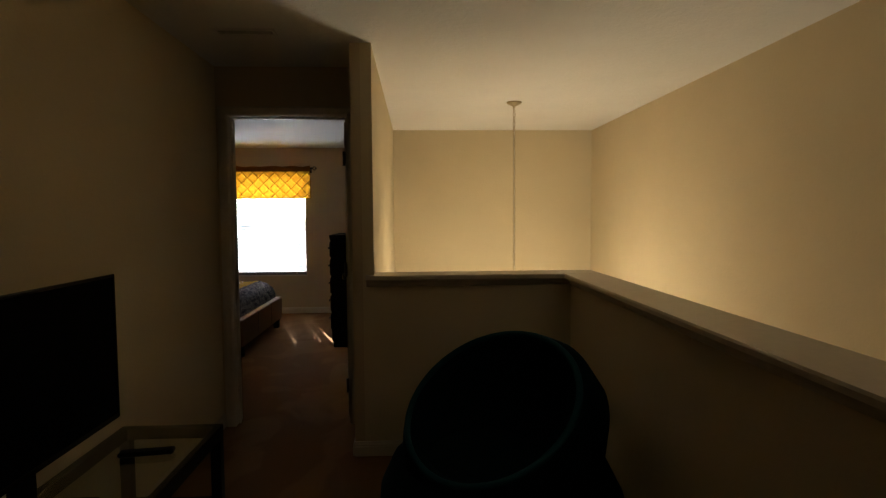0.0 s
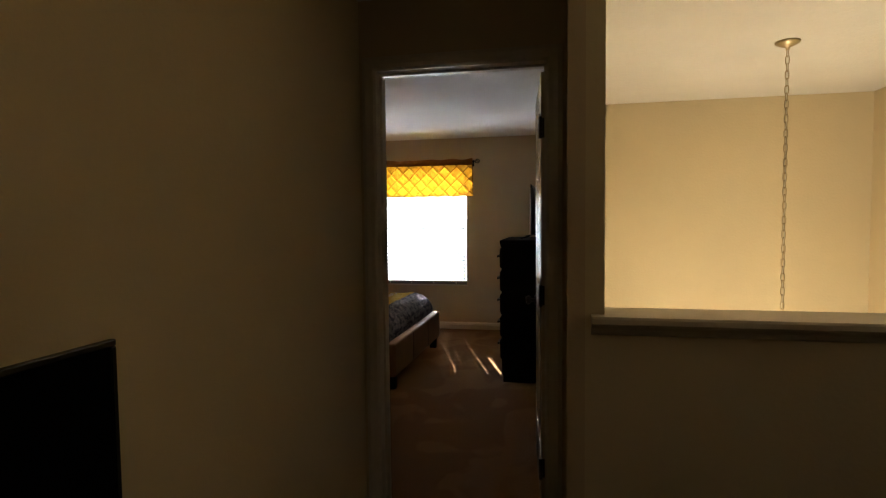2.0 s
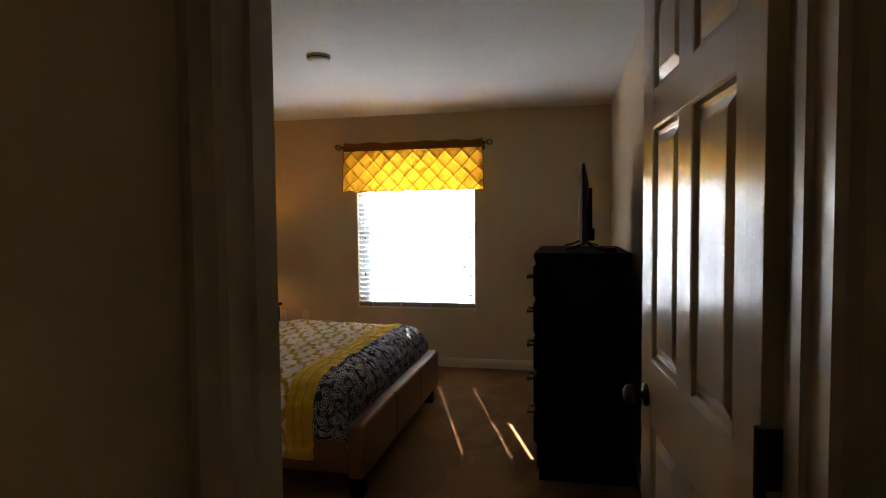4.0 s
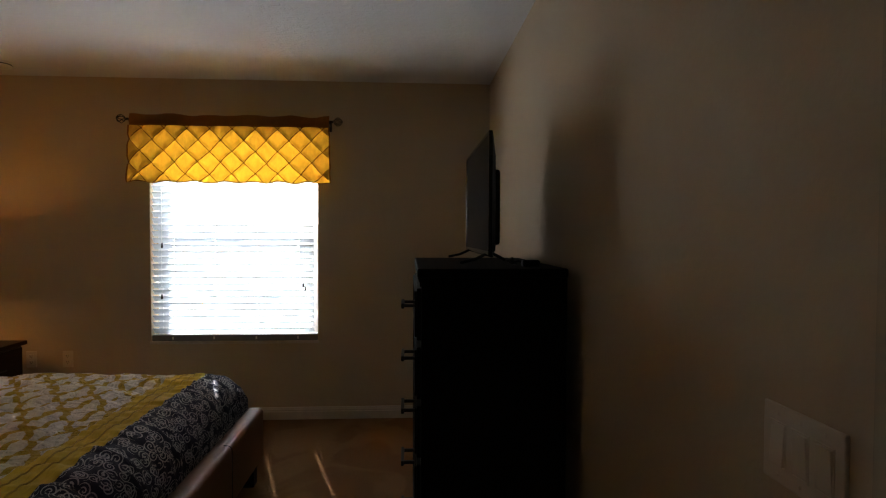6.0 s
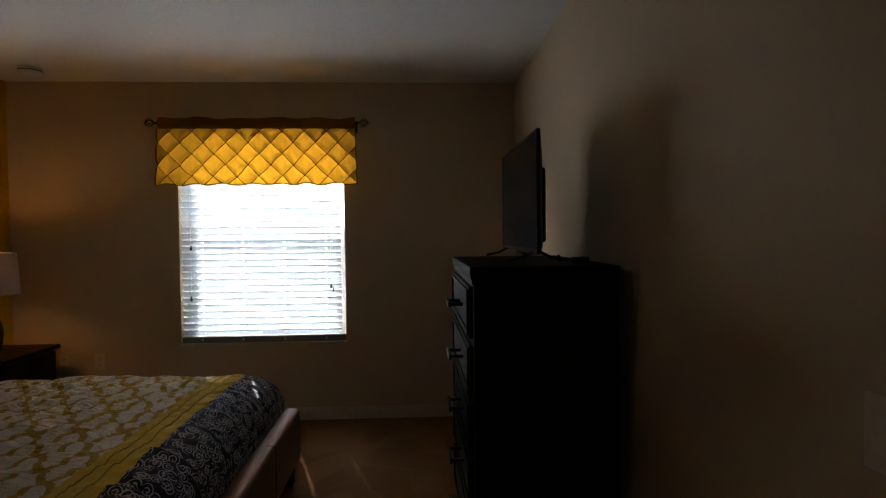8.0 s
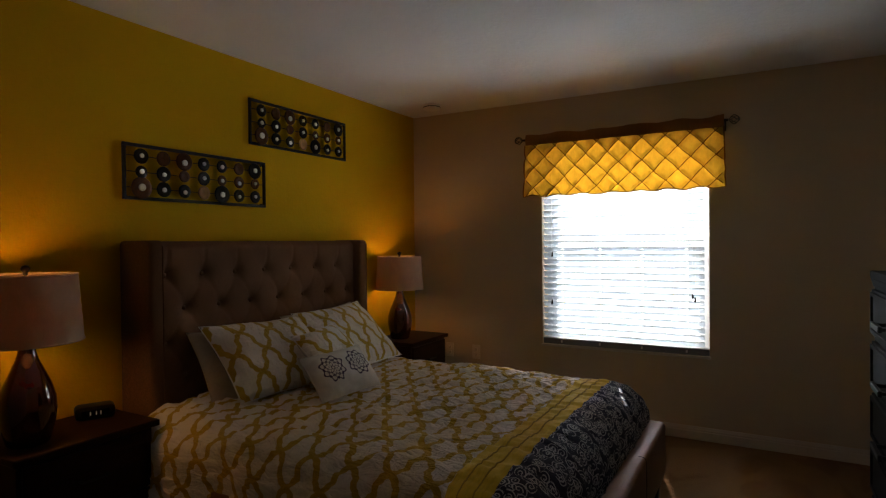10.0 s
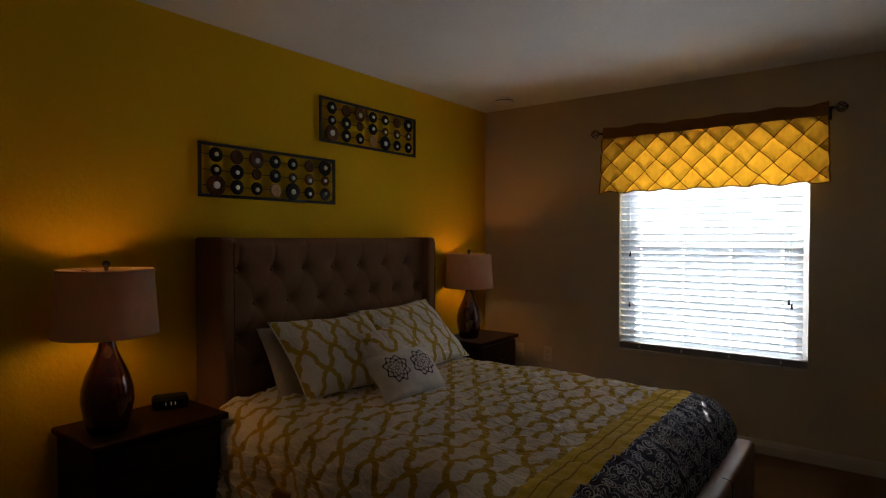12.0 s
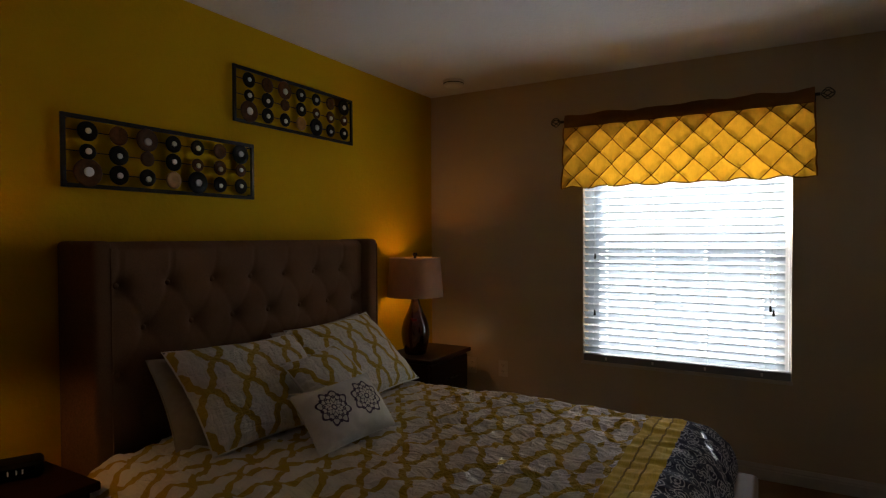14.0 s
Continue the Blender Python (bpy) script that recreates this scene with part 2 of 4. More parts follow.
def mesh_screen_material():
    """Fine woven screen: the gaps of its mesh let most of the light straight through."""
    k = Nodes("insect_screen")
    k.done((0.10, 0.10, 0.105), 0.6)
    gap = k.n("ShaderNodeBsdfTransparent")
    mx = k.n("ShaderNodeMixShader")
    k.put(mx.inputs[0], k.math("ADD", 0.62, k.math("MULTIPLY", k.noise(k.coord(), 300, 2), 0.1)))
    k.t.links.new(k.b.outputs[0], mx.inputs[1])
    k.t.links.new(gap.outputs[0], mx.inputs[2])
    k.t.links.new(mx.outputs[0], k.out.inputs[0])
    return k.m


def glow_material(name, colour, strength):
    k = Nodes(name)
    return k.done((0.8, 0.75, 0.65), 0.4, Emission_Color=(*colour, 1), Emission_Strength=strength)


M_WALL = wall_paint("beige_wall_paint", (0.50, 0.398, 0.277))
# same beige paint, with the landing's stronger light put into its colour
M_HALL = wall_paint("beige_wall_paint_lit", (0.58, 0.485, 0.33))
M_YELLOW = wall_paint("yellow_wall_paint", (0.56, 0.325, 0.003))
M_CEIL = knockdown_material()
M_CARPET = carpet_material()
M_TRIM = plain("white_trim_paint", (0.50, 0.44, 0.36), 0.38, grain=25, vary=0.05, relief=0.05)
M_DOOR = plain("white_grained_door_paint", (0.46, 0.38, 0.28), 0.20, grain=70, vary=0.04, relief=0.35, depth=0.0016, stretch=(1, 1, 0.05))
M_BRONZE = plain("dark_bronze", (0.035, 0.027, 0.022), 0.42, 0.8, grain=90, vary=0.25)
M_IRON = plain("black_iron", (0.016, 0.015, 0.015), 0.5, 0.6, grain=120, vary=0.3)
M_NICKEL = plain("brushed_nickel", (0.42, 0.34, 0.22), 0.34, 1.0, grain=120, vary=0.1)
M_ESPRESSO = plain("espresso_wood", (0.006, 0.0045, 0.004), 0.62, grain=45, vary=0.35, relief=0.2, stretch=(1, 0.12, 1), Specular_IOR_Level=0.06)
M_CHERRY = plain("dark_cherry_wood", (0.024, 0.007, 0.003), 0.42, grain=45, vary=0.35, relief=0.2, stretch=(1, 0.12, 1), Specular_IOR_Level=0.12)
M_BLACK = plain("black_plastic", (0.006, 0.006, 0.007), 0.45, grain=150, vary=0.2, Specular_IOR_Level=0.1)
M_SCREEN = plain("dark_screen_glass", (0.003, 0.003, 0.004), 0.24, grain=8, vary=0.1, relief=0.0, Specular_IOR_Level=0.02)
M_GLOSS = plain("gloss_black_bezel", (0.004, 0.004, 0.005), 0.10, grain=20, vary=0.1, relief=0.0)
M_LINEN = linen_material("taupe_linen", (0.180, 0.090, 0.045))
M_LEATHER = plain("brown_leatherette", (0.21, 0.093, 0.038), 0.5, grain=140, vary=0.2, relief=0.35)
M_TRELLIS = trellis("yellow_trellis_cotton", 0.165, 0.23, (0.84, 0.78, 0.68), (0.56, 0.365, 0.012))
M_TRELLIS_BIG = trellis("yellow_trellis_sham", 0.175, 0.25, (0.80, 0.74, 0.64), (0.54, 0.35, 0.012))
M_BAND = plain("mustard_cotton", (0.68, 0.46, 0.020), 0.8, grain=30, vary=0.12, relief=0.5, depth=0.006, stretch=(3, 0.6, 1), Sheen_Weight=0.08)
M_PIPING = plain("mustard_piping", (0.40, 0.26, 0.025), 0.8, grain=80)
M_SCROLL = scroll_material()
M_MEDAL = medallion_material()
M_NAVY = plain("navy_cotton", (0.02, 0.022, 0.04), 0.85, grain=200, vary=0.2)
M_COTTON = plain("ecru_cotton", (0.44, 0.36, 0.27), 0.88, grain=40, vary=0.08, relief=0.3, depth=0.004)
M_VALANCE = thin_cloth("golden_valance_cotton", (0.56, 0.34, 0.06), (0.96, 0.63, 0.14), 0.74)
# doubled cloth passes less light; shade of tucks and pocket also darkens its colour
M_VALANCE_FOLD = thin_cloth("golden_valance_shaded_fold", (0.24, 0.095, 0.008), (0.34, 0.13, 0.010), 0.16)
M_SLAT = thin_cloth("white_blind_vinyl", (0.72, 0.73, 0.74), (0.66, 0.72, 0.78), 0.46, False)
# white bottom rail; the shade it sits in is put into this grey
M_RAIL = plain("shaded_rail_vinyl", (0.17, 0.17, 0.18), 0.5, grain=40, vary=0.06, relief=0.05)
M_CORD = plain("white_cord", (0.75, 0.74, 0.70), 0.8, grain=200)
M_GLASS = glass_material("window_glass")
M_SCREEN_MESH = mesh_screen_material()
M_VINYL = plain("white_vinyl", (0.72, 0.72, 0.72), 0.4, grain=30, vary=0.04, relief=0.04)
M_SHADE = thin_cloth("beige_shade_linen", (0.41, 0.28, 0.18), (0.60, 0.28, 0.10), 0.15, False)
M_AMBER = plain("amber_glazed_glass", (0.055, 0.008, 0.003), 0.08, grain=14, vary=0.3, relief=0.02, Coat_Weight=0.8)
M_BULB = glow_material("warm_bulb", (1.0, 0.66, 0.28), 5.0)
M_PLATE = plain("ivory_plate_plastic", (0.58, 0.49, 0.37), 0.35, grain=60, vary=0.04, relief=0.03)
M_SLOT = plain("dark_slot", (0.02, 0.018, 0.016), 0.6, grain=60)
M_SMOKE = plain("white_detector_plastic", (0.66, 0.64, 0.60), 0.42, grain=60, vary=0.04, relief=0.03)
M_MIRROR = plain("pearl_inlay", (0.80, 0.79, 0.76), 0.22, 0.0, grain=20, vary=0.06, relief=0.0)
M_DISC_DARK = plain("dark_disc_lacquer", (0.008, 0.006, 0.004), 0.38, 0.0, grain=60, vary=0.4, Specular_IOR_Level=0.12)
M_DISC_BROWN = plain("bronze_disc_lacquer", (0.085, 0.032, 0.008), 0.4, 0.0, grain=60, vary=0.4, Specular_IOR_Level=0.12)
M_DISC_GOLD = plain("golden_disc_lacquer", (0.32, 0.15, 0.035), 0.35, 0.3, grain=60, vary=0.25)
M_TEAL = plain("teal_canvas", (0.004, 0.040, 0.052), 0.9, grain=220, vary=0.2, relief=0.4, Specular_IOR_Level=0.15)
M_TEAL_DARK = plain("dark_plush", (0.002, 0.0085, 0.0115), 0.95, grain=160, vary=0.3, relief=0.5, Specular_IOR_Level=0.04)
M_SMOKED = glass_material("clear_tabletop_glass", (0.80, 0.86, 0.80), 0.01)
M_LED = glow_material("clock_digits", (0.5, 0.7, 0.6), 0.006)

# ---- mesh helpers ----


def part(name, bm, material, parent=None, label="", smooth=False):
    me = bpy.data.meshes.new(name)
    bm.normal_update()
    bm.to_mesh(me)
    bm.free()
    me.materials.append(material)
    if smooth:
        for poly in me.polygons:
            poly.use_smooth = True
    ob = new(name, me)
    if parent is not None:
        ob.parent = parent
    return tagged(ob, label)


def shared(name, ob, m, parent):
    """Another object on the same mesh, under parent."""
    o = new(name, ob.data)
    o.parent = parent
    o.matrix_basis = m
    return o


def thing(name, label, category, group="", at=(0, 0, 0), turn=0.0):
    ob = new(name)
    ob.matrix_basis = pose(*at, 0, 0, turn)
    return tagged(ob, label, category, group)


def struct(ob, label="", category=""):
    return tagged(ob, label, category, "", "structure")


def box(lo, hi, bevel=0.0, segments=2, bm=None):
    b = bmesh.new()
    bmesh.ops.create_cube(b, size=1.0)
    lo, hi = Vector(lo), Vector(hi)
    for v in b.verts:
        v.co = Vector([lo[i] + (v.co[i] + 0.5) * (hi[i] - lo[i]) for i in range(3)])
    if bevel > 0:
        bmesh.ops.bevel(b, geom=list(b.edges), offset=bevel, segments=segments, profile=0.5, affect="EDGES")
    return merged(bm, b)


def merged(bm, b):
    if bm is None:
        return b
    me = bpy.data.meshes.new("scratch")
    b.to_mesh(me)
    b.free()
    bm.from_mesh(me)
    bpy.data.meshes.remove(me)
    return bm


def boxes(*pairs, bevel=0.0):
    bm = bmesh.new()
    for lo, hi in pairs:
        box(lo, hi, bevel, 2, bm)
    return bm


def lathe(profile, steps=32, axis="z"):
    """Turned body from (radius, height) pairs."""
    bm = bmesh.new()
    rings = []
    for r, h in profile:
        if r < 1e-5:
            rings.append([bm.verts.new((0, 0, h))])
        else:
            rings.append([bm.verts.new((r * math.cos(math.tau * i / steps), r * math.sin(math.tau * i / steps), h)) for i in range(steps)])
    for a, b in zip(rings, rings[1:]):
        for i in range(steps):
            j = (i + 1) % steps
            if len(a) == 1 and len(b) > 1:
                bm.faces.new((a[0], b[j], b[i]))
            elif len(b) == 1 and len(a) > 1:
                bm.faces.new((a[i], a[j], b[0]))
            elif len(a) > 1:
                bm.faces.new((a[i], a[j], b[j], b[i]))
    if axis == "x":
        bmesh.ops.rotate(bm, verts=bm.verts, cent=(0, 0, 0), matrix=Matrix.Rotation(radians(90), 3, "Y"))
    elif axis == "y":
        bmesh.ops.rotate(bm, verts=bm.verts, cent=(0, 0, 0), matrix=Matrix.Rotation(radians(-90), 3, "X"))
    bmesh.ops.recalc_face_normals(bm, faces=bm.faces)
    return bm


def tube(points, radius, steps=8, closed=False, bm=None):
    b = bmesh.new()
    pts = [Vector(p) for p in points]
    n = len(pts)
    rings = []
    for i, p in enumerate(pts):
        a = pts[(i - 1) % n] if closed or i else p
        c = pts[(i + 1) % n] if closed or i < n - 1 else p
        d = (c - a).normalized()
        side = d.cross(Vector((0, 0, 1)) if abs(d.z) < 0.9 else Vector((1, 0, 0))).normalized()
        up = side.cross(d)
        rings.append([b.verts.new(p + radius * (math.cos(math.tau * k / steps) * side + math.sin(math.tau * k / steps) * up)) for k in range(steps)])
    for i in range(n if closed else n - 1):
        r, s = rings[i], rings[(i + 1) % n]
        for k in range(steps):
            l = (k + 1) % steps
            b.faces.new((r[k], r[l], s[l], s[k]))
    if not closed:
        b.faces.new(rings[0]), b.faces.new(rings[-1])
    bmesh.ops.recalc_face_normals(b, faces=b.faces)
    return merged(bm, b)


def sheet(place, us, vs, thick=0.0):
    """A surface from place(u, v), with u and v kept as its UVs."""
    bm = bmesh.new()
    layer = bm.loops.layers.uv.new("UVMap")
    grid = [[bm.verts.new(place(u, v)) for v in vs] for u in us]
    for i in range(len(us) - 1):
        for j in range(len(vs) - 1):
            f = bm.faces.new((grid[i][j], grid[i + 1][j], grid[i + 1][j + 1], grid[i][j + 1]))
            for loop, (a, c) in zip(f.loops, ((i, j), (i + 1, j), (i + 1, j + 1), (i, j + 1))):
                loop[layer].uv = (us[a], vs[c])
    if thick:
        bm.normal_update()
        bmesh.ops.solidify(bm, geom=list(bm.faces), thickness=thick)
    return bm


def steps(a, b, n):
    return [a + (b - a) * i / n for i in range(n + 1)]


def extruded(profile, start, end, out):
    """A moulding: profile points (out, up) swept from start to end; out is the horizontal way off the wall."""
    bm = bmesh.new()
    o = Vector((*out, 0))
    ends = []
    for p in (Vector(start), Vector(end)):
        ends.append([bm.verts.new(p + o * a + Vector((0, 0, b))) for a, b in profile])
    n = len(profile)
    for i in range(n):
        j = (i + 1) % n
        bm.faces.new((ends[0][i], ends[0][j], ends[1][j], ends[1][i]))
    bm.faces.new(ends[0]), bm.faces.new(ends[1])
    bmesh.ops.recalc_face_normals(bm, faces=bm.faces)
    return bm


# ---- structure ----
LEFT, RIGHT, WINDOW_Y, DOOR_Y, CEIL = -3.19, 0.395, 8.965, 4.35, 2.44
BED_Y = DOOR_Y + 0.12
HALL_LEFT, PART_R, VOID_X, VOID_Y, LOW, BACK = -0.558, 0.52, 2.88, 7.2, -2.75, -1.9
WX0, WX1, WZ0, WZ1 = -2.025, -0.85, 0.57, 2.03
DX0, DX1, DZ = -0.475, 0.306, 2.112
HALF_Y, HALF_X, CAP_Z = 3.80, 1.70, 1.092

struct(part("floor", boxes(((LEFT - 0.15, BED_Y, -0.2), (RIGHT, WINDOW_Y + 0.2, 0)), ((HALL_LEFT - 0.12, BACK, -0.2), (HALF_X + 0.12, HALF_Y + 0.12, -0.0)), ((HALL_LEFT - 0.12, HALF_Y + 0.12, -0.2), (RIGHT + 0.005, BED_Y, 0))), M_CARPET), "tan cut-pile carpet with vacuum marks", "carpet")
struct(part("floor_lower", boxes(((RIGHT, BACK - 0.2, LOW - 0.15), (VOID_X + 0.15, VOID_Y + 0.15, LOW))), M_CARPET), "tan floor of the stair hall below", "floor")
struct(part("ceiling", boxes(((LEFT - 0.15, BED_Y - 0.06, CEIL), (RIGHT + 0.06, WINDOW_Y + 0.2, CEIL + 0.12))), M_CEIL), "white knockdown-textured bedroom ceiling", "ceiling")
struct(part("ceiling_hall", boxes(((HALL_LEFT - 0.12, BACK - 0.2, CEIL), (VOID_X + 0.15, BED_Y - 0.06, CEIL + 0.12)), ((RIGHT + 0.06, BED_Y - 0.06, CEIL), (VOID_X + 0.15, VOID_Y + 0.15, CEIL + 0.12))), M_CEIL), "cream textured ceiling over landing and stair void", "ceiling")
struct(part("wall_west", boxes(((LEFT - 0.15, BED_Y - 0.12, 0), (LEFT, WINDOW_Y + 0.2, CEIL))), M_YELLOW), "bright yellow painted accent wall", "wall")
WT = WINDOW_Y + 0.2
struct(part("wall_north", boxes(((LEFT, WINDOW_Y, 0), (WX0, WT, CEIL)), ((WX1, WINDOW_Y, 0), (RIGHT, WT, CEIL)), ((WX0, WINDOW_Y, 0), (WX1, WT, WZ0)), ((WX0, WINDOW_Y, WZ1), (WX1, WT, CEIL))), M_WALL), "beige painted window wall", "wall")
struct(part("wall_east", boxes(((RIGHT, BED_Y - 0.06, 0), (RIGHT + 0.06, WT, CEIL)), ((RIGHT, HALF_Y, 0), (RIGHT + 0.06, BED_Y - 0.06, CEIL)), bevel=0.0), M_WALL), "beige painted side wall", "wall")
struct(part("wall_partition", boxes(((RIGHT + 0.06, HALF_Y, LOW), (PART_R, WT, CEIL))), M_HALL), "brightened beige wall along the stair void", "wall")
struct(part("wall_south", boxes(((LEFT, DOOR_Y + 0.06, 0), (DX0 - 0.03, BED_Y, CEIL)), ((HALL_LEFT, DOOR_Y, 0), (DX0 - 0.03, DOOR_Y + 0.06, CEIL)), ((DX1 + 0.03, DOOR_Y, 0), (RIGHT, BED_Y, CEIL)), ((DX0 - 0.03, DOOR_Y, DZ + 0.03), (DX1 + 0.03, BED_Y, CEIL))), M_WALL), "beige wall around the bedroom door", "wall")
struct(part("wall_landing", boxes(((HALL_LEFT - 0.12, BACK, 0), (HALL_LEFT, DOOR_Y + 0.06, CEIL))), M_HALL), "brightened beige landing wall behind the television", "wall")
struct(part("wall_landing_back", boxes(((HALL_LEFT - 0.12, BACK - 0.2, 0), (HALF_X + 0.12, BACK, CEIL))), M_HALL), "brightened beige back wall of the landing", "wall")
struct(part("wall_void_far", boxes(((PART_R, VOID_Y, LOW), (VOID_X + 0.15, VOID_Y + 0.15, CEIL))), M_HALL), "brightened beige far wall of the stair void", "wall")
struct(part("wall_void_side", boxes(((VOID_X, BACK - 0.2, LOW), (VOID_X + 0.15, VOID_Y, CEIL))), M_HALL), "brightened beige side wall of the stair void", "wall")
# the low gap in this unseen wall opens behind the added stair lamp
struct(part("wall_void_back", boxes(((HALF_X + 0.12, BACK - 0.2, 0), (VOID_X, BACK, CEIL)), ((RIGHT, BACK - 0.2, -0.25), (VOID_X, BACK, -0.2)), ((RIGHT, BACK - 0.2, LOW), (1.75, BACK, -0.25)), ((1.75, BACK - 0.2, LOW), (VOID_X, BACK, LOW + 0.6)), ((HALF_X + 0.12, BACK - 0.2, -0.2), (VOID_X, BACK, 0))), M_HALL), "brightened beige back wall of the stair void", "wall")
struct(part("wall_lower", boxes(((RIGHT, BACK, LOW), (RIGHT + 0.1, HALF_Y, -0.2))), M_HALL), "brightened beige wall of the stair hall below", "wall")
struct(part("half_wall", boxes(((PART_R, HALF_Y, 0), (HALF_X, HALF_Y + 0.12, CAP_Z - 0.03)), ((HALF_X, BACK, 0), (HALF_X + 0.12, HALF_Y + 0.12, CAP_Z - 0.03))), M_HALL), "brightened beige half wall guarding the stair void", "half wall")

CAP = [(-0.17, 0), (0.05, 0), (0.054, -0.008), (0.054, -0.024), (0.05, -0.030), (0.034, -0.034), (0.028, -0.040), (0.024, -0.048), (0.020, -0.050), (0.016, -0.062), (0.006, -0.068), (0.0, -0.070), (0.0, -0.030), (-0.12, -0.030), (-0.12, -0.070), (-0.126, -0.068), (-0.145, -0.056), (-0.155, -0.034), (-0.17, -0.03)]
cap = struct(new("trim_half_wall"), "white moulded wooden cap on the half wall", "trim")
part("cap_rail", extruded(CAP, (PART_R - 0.045, HALF_Y, CAP_Z), (HALF_X + 0.17, HALF_Y, CAP_Z), (0, -1)), M_TRIM, cap)
part("cap_rail", extruded(CAP, (HALF_X, BACK, CAP_Z - 0.0005), (HALF_X, HALF_Y - 0.0502, CAP_Z - 0.0005), (-1, 0)), M_TRIM, cap)

BASE = [(0.0, 0.0), (0.015, 0.0), (0.015, 0.055), (0.011, 0.062), (0.012, 0.068), (0.007, 0.078), (0.004, 0.086), (0.0, 0.088)]
bases = struct(new("baseboard"), "white moulded baseboard", "baseboard")
for a, b, o in (((LEFT, WINDOW_Y), (RIGHT, WINDOW_Y), (0, -1)), ((LEFT, BED_Y), (LEFT, WINDOW_Y), (1, 0)), ((RIGHT, BED_Y), (RIGHT, WINDOW_Y), (-1, 0)), ((LEFT, BED_Y), (DX0 - 0.08, BED_Y), (0, 1)), ((HALL_LEFT, BACK), (HALL_LEFT, DOOR_Y), (1, 0)), ((RIGHT, HALF_Y), (HALF_X, HALF_Y), (0, -1)), ((HALF_X, BACK), (HALF_X, HALF_Y), (-1, 0)), ((RIGHT, HALF_Y), (RIGHT, DOOR_Y), (-1, 0))):
    part("baseboard_run", extruded(BASE, (*a, 0.001), (*b, 0.001), o), M_TRIM, bases)

# door frame with its moulded casing, jambs and stops
frame_1 = struct(new("door_frame"), "white door frame with moulded casing", "door frame")
CAS = [(0, 0), (0.012, 0), (0.018, 0.012), (0.016, 0.03), (0.019, 0.05), (0.012, 0.066), (0, 0.068)]


def casing(y, out):
    """Casing round the opening on one face of the wall."""
    bm = bmesh.new()
    for sx, x in ((-1, DX0), (1, DX1)):
        rings = []
        for z in (0.0, DZ):
            rings.append([bm.verts.new((x + sx * b, y + out * a, z + (b if z else 0))) for a, b in CAS])
        for i in range(len(CAS) - 1):
            bm.faces.new((rings[0][i], rings[0][i + 1], rings[1][i + 1], rings[1][i]))
    rings = [[bm.verts.new((x + sx * b, y + out * a, DZ + b)) for a, b in CAS] for sx, x in ((-1, DX0), (1, DX1))]
    for i in range(len(CAS) - 1):
        bm.faces.new((rings[0][i], rings[0][i + 1], rings[1][i + 1], rings[1][i]))
    bmesh.ops.recalc_face_normals(bm, faces=bm.faces)
    return bm


part("casing", casing(DOOR_Y - 0.001, -1), M_TRIM, frame_1)
part("casing", casing(BED_Y + 0.001, 1), M_TRIM, frame_1)
part("jamb", boxes(((DX0 - 0.028, DOOR_Y - 0.001, 0), (DX0, BED_Y + 0.001, DZ + 0.028))), M_TRIM, frame_1)
part("jamb", boxes(((DX1, DOOR_Y - 0.001, 0), (DX1 + 0.028, BED_Y + 0.001, DZ + 0.028))), M_TRIM, frame_1)
part("head_jamb", boxes(((DX0, DOOR_Y - 0.001, DZ), (DX1, BED_Y + 0.001, DZ + 0.028))), M_TRIM, frame_1)
part("door_stop", boxes(((DX0, DOOR_Y + 0.045, 0), (DX0 + 0.011, DOOR_Y + 0.078, DZ)), ((DX1 - 0.011, DOOR_Y + 0.045, 0), (DX1, DOOR_Y + 0.078, DZ)), ((DX0 + 0.011, DOOR_Y + 0.045, DZ - 0.011), (DX1 - 0.011, DOOR_Y + 0.078, DZ))), M_TRIM, frame_1)

# six-panel door, swung open along the side wall
DW, DH, DT = 0.785, 2.085, 0.035


